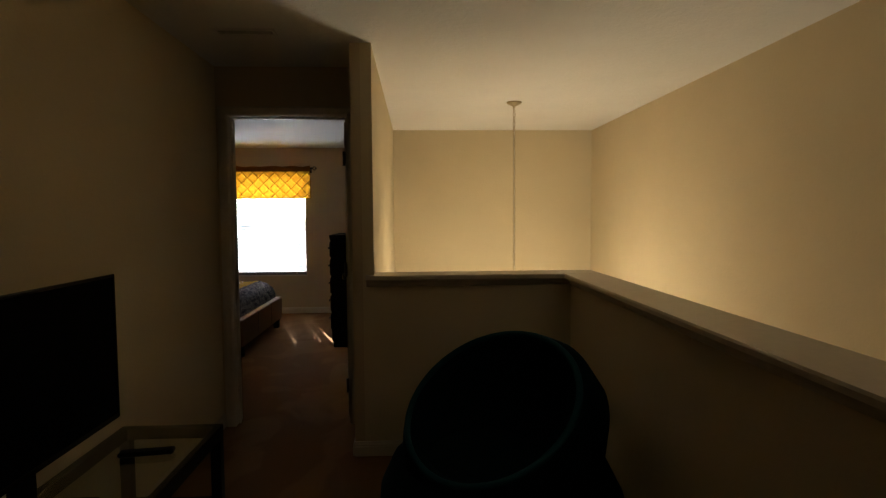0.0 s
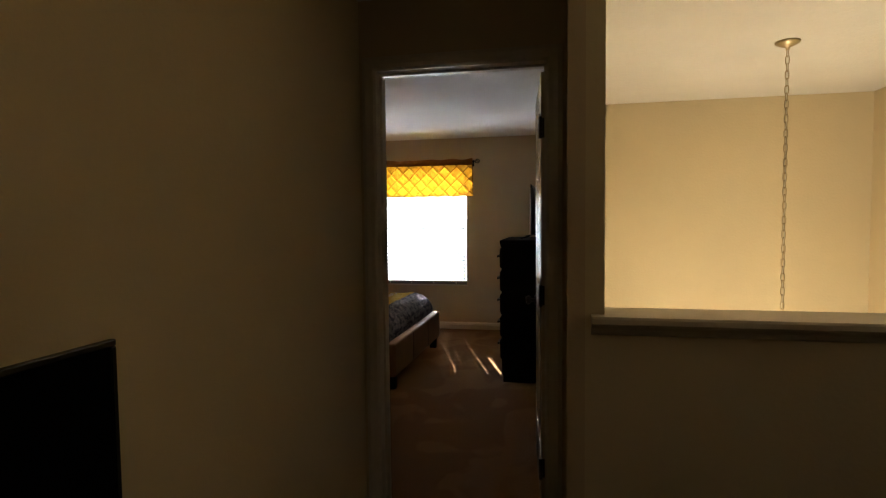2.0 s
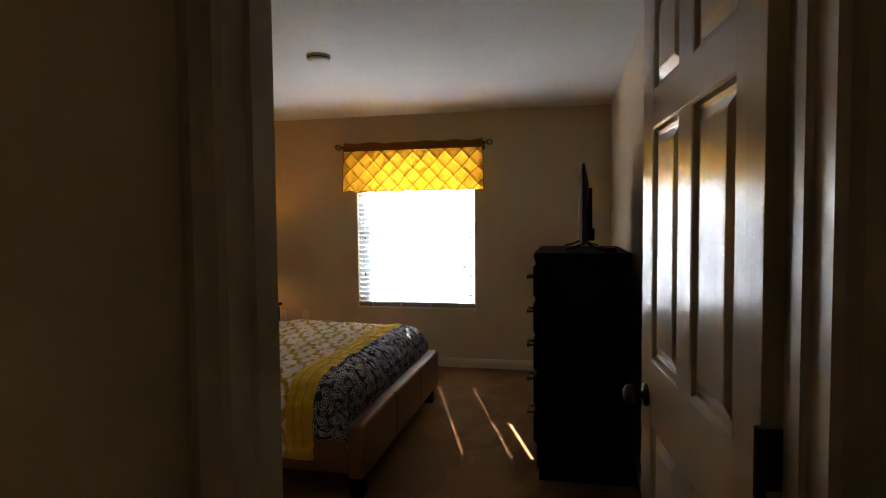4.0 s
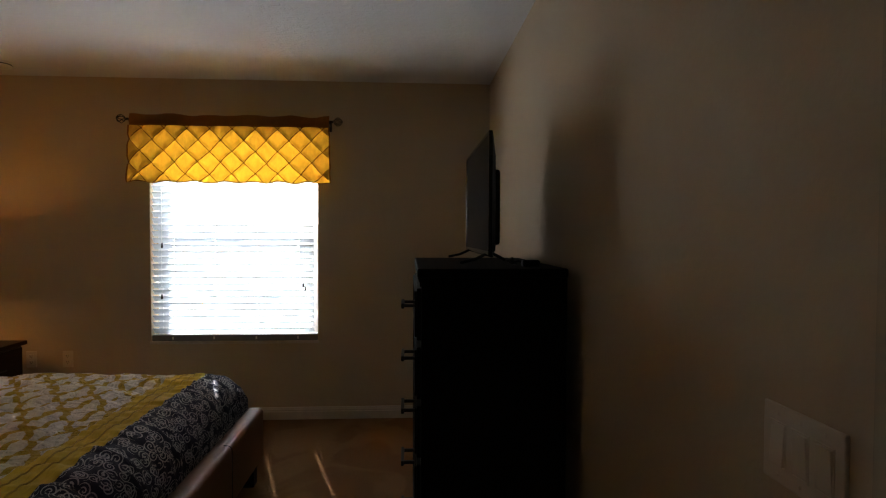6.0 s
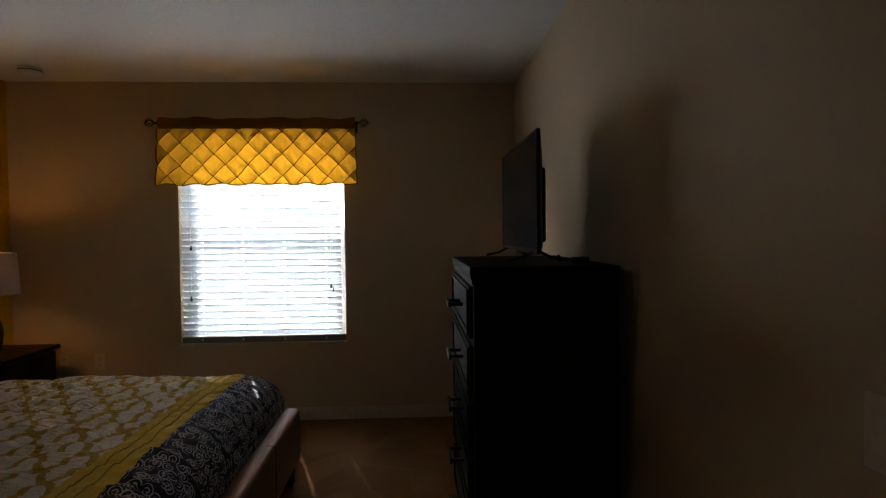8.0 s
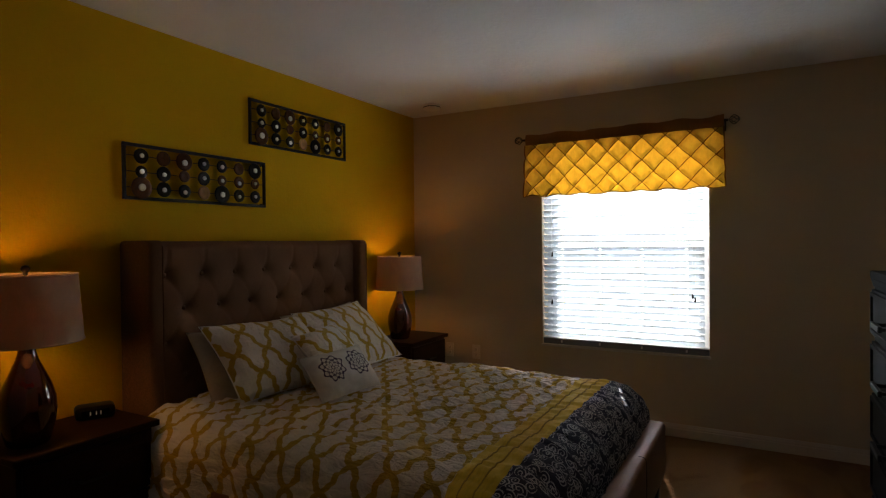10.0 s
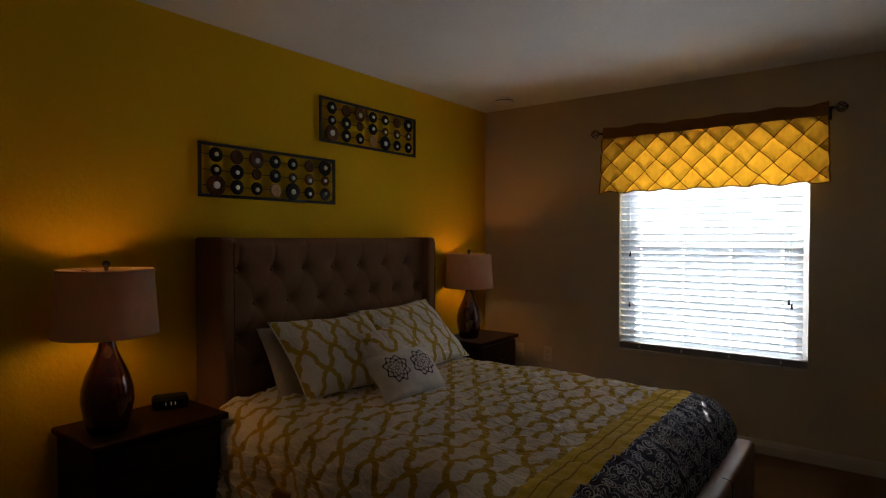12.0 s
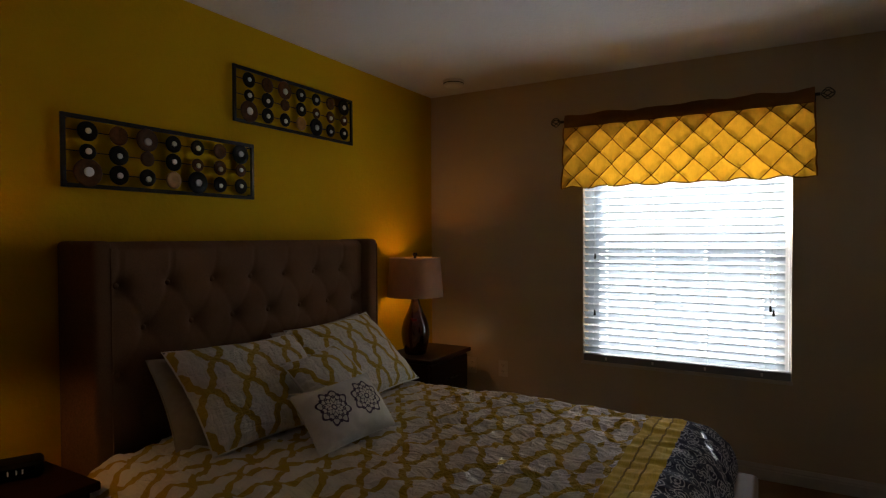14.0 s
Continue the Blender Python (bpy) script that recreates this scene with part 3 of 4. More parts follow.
def door_leaf():
    door = struct(new("door_1"), "white six-panel door standing open along the wall", "door")
    door.matrix_basis = pose(DX1 - 0.012, BED_Y + 0.012, 0.012, 0, 0, 94.8)
    stile, mid = 0.11, 0.095
    rails = [(0.0, 0.23), (0.86, 1.03), (1.63, 1.72), (DH - 0.12, DH)]
    part("stile", box((0, -DT / 2, 0), (stile, DT / 2, DH), 0.0015), M_DOOR, door)
    part("stile", box((DW - stile, -DT / 2, 0), (DW, DT / 2, DH), 0.0015), M_DOOR, door)
    part("mullion", box((DW / 2 - mid / 2, -DT / 2 + 0.0004, 0.23), (DW / 2 + mid / 2, DT / 2 - 0.0004, DH - 0.12), 0.001), M_DOOR, door)
    for a, b in rails:
        part("rail", box((stile, -DT / 2 + 0.0002, a), (DW - stile, DT / 2 - 0.0002, b), 0.001), M_DOOR, door)
    for (_, z0), (z1, _) in zip(rails, rails[1:]):
        for x0, x1 in ((stile, DW / 2 - mid / 2), (DW / 2 + mid / 2, DW - stile)):
            bm = bmesh.new()
            for side in (-1, 1):
                rings = []
                for inset, y in ((0.0, DT / 2 - 0.001), (0.006, DT / 2 - 0.002), (0.012, DT / 2 - 0.011), (0.022, DT / 2 - 0.013), (0.045, DT / 2 - 0.003), (0.05, DT / 2 - 0.002)):
                    rings.append([bm.verts.new((x, side * y, z)) for x, z in ((x0 + inset, z0 + inset), (x1 - inset, z0 + inset), (x1 - inset, z1 - inset), (x0 + inset, z1 - inset))])
                for r, s in zip(rings, rings[1:]):
                    for i in range(4):
                        bm.faces.new((r[i], r[(i + 1) % 4], s[(i + 1) % 4], s[i]))
                bm.faces.new(rings[-1])
            bmesh.ops.recalc_face_normals(bm, faces=bm.faces)
            part("panel", bm, M_DOOR, door)
    for z in (0.22, 1.05, 1.83):
        part("hinge", tube([(-0.010, DT / 2 + 0.004, z - 0.05), (-0.010, DT / 2 + 0.004, z + 0.05)], 0.009, 10, False, box((-0.003, -DT / 2 + 0.002, z - 0.045), (0.001, DT / 2 + 0.002, z + 0.045), 0.0005)), M_BRONZE, door, "dark bronze hinge")
    for side in (-1, 1):
        bm = lathe([(0.0, 0.062), (0.014, 0.061), (0.024, 0.054), (0.027, 0.044), (0.022, 0.034), (0.011, 0.028), (0.009, 0.012), (0.030, 0.009), (0.031, 0.0)], 24, "y")
        for v in bm.verts:
            v.co = Vector((DW - 0.065 + v.co.x, side * (DT / 2 + abs(v.co.y)), 0.925 + v.co.z))
        bmesh.ops.recalc_face_normals(bm, faces=bm.faces)
        part("knob", bm, M_BRONZE, door, "dark bronze door knob", True)
    part("latch_plate", box((DW - 0.001, -0.012, 0.91), (DW + 0.0015, 0.012, 0.97)), M_BRONZE, door)


door_leaf()

# window with two sashes
window = struct(new("window_1"), "white vinyl single-hung window in a deep reveal", "window")
GY = WINDOW_Y + 0.13
MID = 1.395
part("window_frame", boxes(((WX0, GY, WZ0), (WX0 + 0.03, WT - 0.01, WZ1)), ((WX1 - 0.012, GY, WZ0), (WX1, WT - 0.01, WZ1)), ((WX0 + 0.03, GY, WZ0), (WX1 - 0.012, WT - 0.01, WZ0 + 0.03)), ((WX0 + 0.03, GY, WZ1 - 0.03), (WX1 - 0.012, WT - 0.01, WZ1))), M_VINYL, window)
for name, z0, z1, dy, side in (("lower_sash", WZ0 + 0.03, MID + 0.02, 0.0, 0.062), ("upper_sash", MID - 0.02, WZ1 - 0.03, 0.03, 0.012)):
    a, b = WX0 + 0.031, WX1 - 0.013
    y0, y1 = GY + 0.004 + dy, GY + 0.03 + dy
    sash = part(name, boxes(((a, y0, z0), (a + 0.04, y1, z1)), ((b - side, y0, z0), (b, y1, z1)), ((a + 0.04, y0, z0), (b - side, y1, z0 + 0.045)), ((a + 0.04, y0, z1 - 0.045), (b - side, y1, z1)), bevel=0.002), M_VINYL, window)
    pane = part("pane", box((a + 0.04, y0 + 0.011, z0 + 0.045), (b - side, y0 + 0.015, z1 - 0.045)), M_GLASS, sash)
    pane.visible_shadow = False
part("insect_screen", box((WX0 + 0.03, GY + 0.060, WZ0 + 0.03), (WX1 - 0.014, GY + 0.0605, MID)), M_SCREEN_MESH, window, "fine grey insect screen over the lower sash")
part("window_sill", box((WX0 - 0.008, WINDOW_Y - 0.010, WZ0 - 0.016), (WX1 + 0.008, GY, WZ0 + 0.002), 0.004), M_TRIM, window)

# ---- bedroom: window dressing ----
CORDS = (-1.876, -1.588, -1.290, -0.994)
SLAT_Y, PITCH, TILT_DEG = WINDOW_Y + 0.032, 0.0465, 48.0
BX0, BX1 = WX0 + 0.003, WX1 - 0.032


def window_blind():
    blind = thing("window_blind", "white horizontal slat blind lowered over the window", "blind")
    xs = [BX0]
    for c in CORDS:
        xs += [c - 0.009, c + 0.009]
    xs.append(BX1)
    ws = [-0.025, -0.014, -0.0042, 0.0042, 0.014, 0.025]
    bm = bmesh.new()
    crown = lambda w: 0.0016 * (1 - (w / 0.025) ** 2)
    for lift in (0.0, 0.0026):
        g = [[bm.verts.new((x, w, crown(w) + lift)) for w in ws] for x in xs]
        for i in range(len(xs) - 1):
            for j in range(len(ws) - 1):
                if i % 2 == 1 and j == 2:
                    continue
                bm.faces.new((g[i][j], g[i + 1][j], g[i + 1][j + 1], g[i][j + 1]))
    bmesh.ops.recalc_face_normals(bm, faces=bm.faces)
    first = part("slat", bm, M_SLAT, blind)
    z, count = WZ0 + 0.074, 0
    while z < WZ1 - 0.06:
        m = pose(0, SLAT_Y, z, -TILT_DEG + 0.9 * math.sin(count * 2.3), 0, 0.05 * math.sin(count * 1.7))
        if count == 0:
            first.matrix_basis = m
        else:
            shared("slat", first, m, blind)
        z += PITCH
        count += 1
    part("head_rail", box((BX0, SLAT_Y - 0.03, WZ1 - 0.05), (BX1, SLAT_Y + 0.03, WZ1 - 0.002), 0.003), M_VINYL, blind)
    part("bottom_rail", box((BX0, SLAT_Y - 0.026, WZ0 + 0.003), (BX1 + 0.03, SLAT_Y + 0.026, WZ0 + 0.048), 0.004), M_RAIL, blind)
    for c in CORDS:
        for dy in (-0.027, 0.027):
            part("ladder_cord", tube([(c + 0.013, SLAT_Y + dy * 0.75, WZ0 + 0.03), (c + 0.011, SLAT_Y + dy * 0.75, WZ1 - 0.05)], 0.0011, 5), M_CORD, blind)
        part("cord_plug", box((c - 0.006, SLAT_Y - 0.030, WZ0 + 0.016), (c + 0.006, SLAT_Y - 0.0255, WZ0 + 0.036), 0.0015), M_MIRROR, blind, "shiny cord plug")
    for x, z in ((-0.955, 0.985), (-0.940, 0.962), (-1.945, 1.27), (-1.948, 0.905)):
        part("pull_cord", tube([(x, SLAT_Y - 0.034, WZ1 - 0.05), (x + 0.002, SLAT_Y - 0.036, z)], 0.0012, 5), M_CORD, blind)
        bm = lathe([(0.0, 0.022), (0.004, 0.02), (0.006, 0.004), (0.0085, -0.014), (0.0, -0.018)], 12)
        bmesh.ops.translate(bm, verts=bm.verts, vec=(x + 0.002, SLAT_Y - 0.036, z - 0.012))
        part("tassel", bm, M_BRONZE, blind, "dark wooden tassel", True)


window_blind()

ROD_Y, ROD_Z = 8.895, 2.138


def curtain_rod():
    rod = thing("curtain_rod", "dark bronze curtain rod with cage finials", "curtain rod")
    part("pole", tube([(-2.150, ROD_Y, ROD_Z), (-0.730, ROD_Y, ROD_Z)], 0.009, 12), M_BRONZE, rod)
    for side, x in ((-1, -2.150), (1, -0.730)):
        bm = bmesh.new()
        for k in range(6):
            a = math.tau * k / 6
            pts = []
            for i in range(13):
                f = i / 12
                r, th = 0.027 * math.sin(math.pi * f) ** 0.8 + 0.002, a + 1.6 * f
                pts.append((x + side * (0.004 + 0.062 * f), ROD_Y + r * math.cos(th), ROD_Z + r * math.sin(th)))
            tube(pts, 0.0027, 6, False, bm)
        part("finial", bm, M_BRONZE, rod, "twisted wire cage finial", True)
        part("bracket", tube([(x - side * 0.03, ROD_Y, ROD_Z - 0.011), (x - side * 0.03, WINDOW_Y - 0.004, ROD_Z - 0.02)], 0.006, 8, False, box((x - side * 0.03 - 0.014, WINDOW_Y - 0.006, ROD_Z - 0.06), (x - side * 0.03 + 0.014, WINDOW_Y, ROD_Z + 0.02), 0.002)), M_BRONZE, rod)


curtain_rod()


def valance():
    ob = thing("valance", "golden yellow pintucked valance hanging on the rod", "valance")
    x0, x1, z0, z1 = -2.122, -0.755, 1.703, 2.092
    du, dv = 0.155, 0.157

    def place(u, v):
        f = (z1 - v) / (z1 - z0)
        lu, lv = (u - x0) / du, (v - z0 + 0.02) / dv
        a, b = lu + lv, lu - lv
        da, db = abs(a - round(a)), abs(b - round(b))
        puff = min(1.0, 4.5 * min(da, db)) ** 0.7
        knot = max(0.0, 1 - 5 * math.hypot(da, db))
        pull = max(0.0, 1 - 2.4 * math.hypot(da, db))
        rays = 0.004 * pull * (1 - knot) * math.sin(9 * math.atan2(db, da) + 5 * noise.noise((round(a) * 1.7, round(b) * 2.3, 0.5)))
        y = ROD_Y - 0.014 - 0.020 * f - 0.016 * puff + 0.012 * knot + rays
        n = noise.noise((u * 9, v * 9, 3.1))
        y -= 0.012 * f * math.sin(u * 21 + 0.7 * n) + 0.005 * n + 0.003 * noise.noise((u * 40, v * 26, 5.5))
        x = u + (u - (x0 + x1) / 2) * 0.016 * f + 0.003 * noise.noise((u * 20, v * 20, 7))
        z = v + 0.006 * f * math.sin(u * 33) * f + 0.004 * noise.noise((u * 14, 2.2, v * 5)) * f
        return Vector((x, y, z))

    part("cloth", sheet(place, steps(x0, x1, 240), steps(z0, z1, 72), 0.0012), M_VALANCE, ob, "", True)

    def header(u, v):
        f = (v - z1) / 0.075
        w = noise.noise((u * 6, 0.3, 1.7))
        bulge = 0.013 * math.sin(math.pi * min(1, max(0, f)) ** 0.8)
        y = ROD_Y - 0.013 - bulge - 0.004 * math.sin(u * 60 + 3 * w) * f
        return Vector((u, y, v + (0.010 * w + 0.004 * math.sin(u * 23)) * f))

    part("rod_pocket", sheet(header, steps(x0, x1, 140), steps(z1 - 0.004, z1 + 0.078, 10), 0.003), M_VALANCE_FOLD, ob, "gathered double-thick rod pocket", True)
    # the sewn pin-tucks that cross in diamonds, and the side hems
    for sign in (1, -1):
        for k in range(-5, 16):
            pts = []
            for i in range(31):
                v = z0 + (z1 - z0) * i / 30
                lv = (v - z0 + 0.02) / dv
                u = x0 + du * (k - sign * lv) + 0.002 * math.sin(math.tau * lv) * sign
                if x0 + 0.004 <= u <= x1 - 0.004:
                    p = place(u, v)
                    pts.append((p.x, p.y - 0.0018, p.z))
            if len(pts) > 2:
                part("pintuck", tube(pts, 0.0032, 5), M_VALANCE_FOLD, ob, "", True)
    for x in (x0, x1):
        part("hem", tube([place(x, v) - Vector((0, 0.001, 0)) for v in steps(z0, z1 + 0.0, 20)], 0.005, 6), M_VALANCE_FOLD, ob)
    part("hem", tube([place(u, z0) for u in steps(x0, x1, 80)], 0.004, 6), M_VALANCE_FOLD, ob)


valance()

# ---- bedroom: bed ----
BY0, BY1 = 6.24, 7.955
HX = -3.05


def bed():
    ob = thing("bed", "taupe upholstered bed with tufted wing headboard", "bed")
    y0, y1, z0, z1 = 6.41, 7.865, 0.30, 1.375
    cols, rows = 7, 6
    cw, rh = (y1 - y0) / cols, 0.165

    def face(y, z):
        a, b = 2 * ((y - y0 + 0.05) / cw - 0.5), (z1 - 0.16 - z) / rh
        s, t = (a + b) / 2, (a - b) / 2
        lines = min(abs(s - round(s)), abs(t - round(t)))
        near = 9.0
        for row in {max(0, math.floor(b)), max(0, math.ceil(b))}:
            k = round((a - row % 2) / 2) * 2 + row % 2
            near = min(near, math.hypot((a - k) * cw / 2, (b - row) * rh))
        puff = 0.042 - 0.040 * math.exp(-((near / 0.033) ** 1.2))
        if b > 0:
            puff -= 0.0035 * math.exp(-((lines / 0.04) ** 2))
        else:
            puff -= 0.006 * math.exp(-(((a / 2 - round(a / 2)) / 0.035) ** 2))
        edge = min(1.0, (z1 - z) / 0.035)
        return Vector((HX + 0.012 + puff * 1.1 - 0.035 * (1 - edge) ** 2 + 0.002 * noise.noise((y * 9, z * 9, 0)), y, z))

    part("headboard_body", box((LEFT + 0.012, y0 - 0.01, 0.12), (HX, y1 + 0.01, z1 + 0.003), 0.012), M_LINEN, ob)
    tuft = part("tufted_panel", sheet(face, steps(y0, y1, 150), steps(z0, z1, 104)), M_LINEN, ob, "button-tufted taupe linen panel", True)
    dot = None
    for r in range(rows):
        for c in range(cols + 1):
            y = y0 - 0.05 + cw * (c + 0.5 + (0.0 if r % 2 == 0 else 0.5))
            z = z1 - 0.16 - r * rh
            if y > y1 - 0.03 or z < z0 + 0.05:
                continue
            m = pose(HX + 0.0215, y, z)
            if dot is None:
                dot = part("button", lathe([(0.0, 0.009), (0.007, 0.0075), (0.011, 0.003), (0.010, -0.004)], 14, "x"), M_LINEN, tuft, "", True)
                dot.matrix_basis = m
            else:
                shared("button", dot, m, tuft)
    for ya, yb in ((y0 - 0.075, y0 - 0.005), (y1 + 0.005, y1 + 0.075)):
        wing = box((LEFT + 0.012, ya, 0.02), (-2.935, yb, z1 + 0.006), 0.018, 3)
        part("wing", wing, M_LINEN, ob, "padded headboard wing", True)
        part("nail_welt", tube([(-2.934, (ya + yb) / 2 + 0.026, 0.06), (-2.934, (ya + yb) / 2 + 0.026, z1 - 0.02)], 0.004, 6), M_LINEN, ob)
    foot = part("footboard", box((-1.075, BY0, 0.115), (-0.985, BY1, 0.395), 0.022, 4), M_LEATHER, ob, "brown leatherette footboard", True)
    for y in (BY0 + (BY1 - BY0) / 3, BY0 + 2 * (BY1 - BY0) / 3):
        part("seam", tube([(-1.02, y, 0.3965), (-0.992, y, 0.392), (-0.9835, y, 0.375), (-0.9835, y, 0.13)], 0.0022, 6), M_SLOT, foot)
    for y in (BY0 + 0.02, BY1 - 0.085):
        part("side_rail", box((HX, y, 0.13), (-1.074, y + 0.065, 0.375), 0.015, 3), M_LEATHER, ob, "", True)
    for x in (-1.06, -2.9):
        for y in (BY0 + 0.05, BY1 - 0.12):
            part("leg", box((x - 0.035 if x < -2 else x - 0.02, y, 0.0), (x + 0.035 if x < -2 else x + 0.05, y + 0.07, 0.12), 0.006), M_ESPRESSO, ob, "dark wooden leg")
    part("box_spring", box((HX + 0.02, BY0 + 0.10, 0.14), (-1.10, BY1 - 0.10, 0.36), 0.03, 3), M_COTTON, ob, "", True)
    part("mattress", box((HX + 0.02, BY0 + 0.15, 0.362), (-1.20, BY1 - 0.15, 0.565), 0.05, 4), M_COTTON, ob, "", True)


bed()


def comforter():
    ob = thing("comforter", "yellow trellis comforter with navy scroll end, spread over the bed", "comforter")
    cx0, flat_x, rx = -2.93, -1.255, 0.19
    span = flat_x - cx0
    mid, half, ry = 7.095, 0.695, 0.17

    def fall(s, flat, r):
        """Arc length to (across, drop)."""
        if s <= flat:
            return s, 0.0
        q = (s - flat) / (r * math.pi / 2)
        if q < 1:
            return flat + r * math.sin(q * math.pi / 2), r * (1 - math.cos(q * math.pi / 2))
        return flat + r, r + (s - flat - r * math.pi / 2)

    def place(u, v):
        # u: arc along the bed from the headboard; v: arc across from the bed's middle
        x, dx = fall(u, flat_x - cx0, rx)
        y, dy = fall(abs(v), half, ry)
        z = 0.626 - dx - dy
        if dx > 0 and dy > 0:
            z = 0.622 - math.hypot(dx, dy) * 0.98
        w = noise.noise((u * 3.1, v * 8.5, 0.4)) * 0.013 + noise.noise((u * 7.5, v * 22, 2.0)) * 0.010 + noise.noise((u * 15, v * 36, 5.0)) * 0.007
        w += 0.012 * noise.noise((u * 1.6, v * 1.6, 9.0))
        for fu, fv, amp, seed in ((2.6, 9.0, 0.013, 1.0), (5.5, 17.0, 0.009, 6.0)):
            ridge = 1 - abs(noise.noise((u * fu + 0.6 * v, v * fv, seed))) * 1.4
            w -= amp * max(0.0, ridge) ** 5 * (0.45 if u > span - 0.14 else 1.0)
        for tu in (0.42, 0.80, 1.18):
            for tv in (-0.55, -0.18, 0.19, 0.56):
                d2 = (u - tu) ** 2 + (v - tv) ** 2
                w -= 0.016 * math.exp(-d2 / 0.0016)
        sway = 0.018 * math.sin(u * 9.0 + 1.3 * noise.noise((u * 2, 0, 4))) * min(1, dy / 0.15)
        y = (y + sway + w * min(1, dy / 0.15) + 0.10 * max(0, dy - ry) * 0.35) * (1 if v >= 0 else -1)
        return Vector((cx0 + x + w * min(1, dx / 0.15), mid + y, max(z + w, 0.16)))

    vs = steps(-half - 0.50, half + 0.44, 190)
    part("cover", sheet(place, steps(0, span - 0.135, 150), vs), M_TRELLIS, ob, "off-white cotton with mustard trellis print", True)
    part("band", sheet(place, steps(span - 0.135, span + 0.012, 16), vs), M_BAND, ob, "pleated mustard border", True)
    part("end", sheet(place, steps(span + 0.012, span + 0.42, 40), steps(-half - 0.40, half + 0.36, 170)), M_SCROLL, ob, "navy cotton with grey scroll print", True)
    for off in (0.042, 0.092):
        part("piping", tube([place(span - 0.135 + off, v) + Vector((0, 0, 0.002)) for v in steps(-half - 0.45, half + 0.40, 160)], 0.0026, 6), M_PIPING, ob, "raised cord piping", True)


comforter()


def pillow(name, w, h, t, material, m, label, back=None):
    """A stuffed pillow with pinched corners; w across, h up, t thick, facing -y before m."""
    ob = tagged(new(name), label, "pillow")
    ob.matrix_basis = m

    def side(sign):
        def place(u, v):
            a, b = 2 * u / w, 2 * v / h
            fill = max(0.0, (1 - abs(a) ** 2.6)) ** 0.55 * max(0.0, (1 - abs(b) ** 2.6)) ** 0.55
            n = noise.noise((u * 7 + w, v * 7, t * 40 + sign))
            n2 = noise.noise((u * 19, v * 19 + h, 3 + sign))
            pull_u = 1 - 0.06 * (1 - b * b) * abs(a) ** 3
            pull_v = 1 - 0.08 * (1 - a * a) * abs(b) ** 3
            return Vector((u * pull_u, sign * (t / 2 * fill + (0.006 * n + 0.003 * n2 - 0.008 * max(0.0, 1 - 1.5 * abs(noise.noise((u * 4 + 2 * v, v * 10, w + sign)))) ** 5) * min(1, 3 * fill)), v * pull_v))
        return place

    us, vs = steps(-w / 2, w / 2, 40), steps(-h / 2, h / 2, 32)
    part("front", sheet(side(-1), us, vs), material, ob, "", True)
    part("back", sheet(side(1), us, vs), back or material, ob, "", True)
    edge = [(-w / 2, -h / 2), (w / 2, -h / 2), (w / 2, h / 2), (-w / 2, h / 2)]
    rim = []
    for (a, b), (c, d) in zip(edge, edge[1:] + edge[:1]):
        rim += [side(-1)(a + (c - a) * i / 14, b + (d - b) * i / 14) for i in range(14)]
    part("piping", tube(rim, 0.0035, 6, True), material, ob, "", True)
    return ob


def leaning(x, y, z, back_tilt, turn, roll=0.0):
    """Pose of a pillow whose front faces the foot of the bed."""
    return pose(x, y, z, 0, 0, 90 + turn) @ pose(0, 0, 0, -back_tilt, 0, 0) @ pose(0, 0, 0, 0, roll, 0)


pillow("pillow", 0.66, 0.42, 0.14, M_COTTON, leaning(-2.86, 6.865, 0.735, 32, 0, 3), "plain ecru bed pillow against the headboard")
pillow("pillow", 0.66, 0.42, 0.14, M_COTTON, leaning(-2.88, 7.50, 0.765, 30, 0, -2), "plain ecru bed pillow against the headboard")
pillow("pillow_sham", 0.64, 0.47, 0.16, M_TRELLIS_BIG, leaning(-2.745, 6.885, 0.785, 46, -3, 2), "mustard trellis pillow sham with navy back", M_NAVY)
pillow("pillow_sham", 0.67, 0.48, 0.15, M_TRELLIS_BIG, leaning(-2.755, 7.52, 0.79, 45, 3, -1), "mustard trellis pillow sham with navy back", M_NAVY)
pillow("throw_pillow", 0.38, 0.36, 0.13, M_TRELLIS_BIG, leaning(-2.53, 7.10, 0.765, 44, 4, -4), "square mustard trellis throw pillow")
pillow("lumbar_pillow", 0.41, 0.25, 0.12, M_MEDAL, leaning(-2.355, 6.955, 0.72, 40, -6, -1), "small off-white lumbar pillow with two dark medallions")


# ---- bedroom: nightstands and their lamps ----


def nightstand(x, y):
    ob = thing("nightstand", "dark cherry wooden nightstand with two drawers", "nightstand", "nightstands beside the bed", (x, y, 0))
    w, d, h = 0.55, 0.385, 0.615
    part("top", box((-0.005, -w / 2, h - 0.028), (d, w / 2, h), 0.006), M_CHERRY, ob)
    part("body", box((0.0, -w / 2 + 0.02, 0.08), (d - 0.03, w / 2 - 0.02, h - 0.028), 0.003), M_CHERRY, ob)
    for z0, z1 in ((0.11, 0.335), (0.345, 0.575)):
        dr = part("drawer", box((d - 0.03, -w / 2 + 0.035, z0), (d - 0.012, w / 2 - 0.035, z1), 0.004), M_CHERRY, ob)
        bm = tube([(d - 0.012, -0.05, (z0 + z1) / 2), (d + 0.012, -0.05, (z0 + z1) / 2), (d + 0.012, 0.05, (z0 + z1) / 2), (d - 0.012, 0.05, (z0 + z1) / 2)], 0.005, 8)
        part("handle", bm, M_BRONZE, dr)
    for a in (0.0, d - 0.07):
        for b in (-w / 2 + 0.02, w / 2 - 0.06):
            part("leg", box((a, b, 0), (a + 0.04, b + 0.04, 0.08), 0.004), M_CHERRY, ob)
    return ob


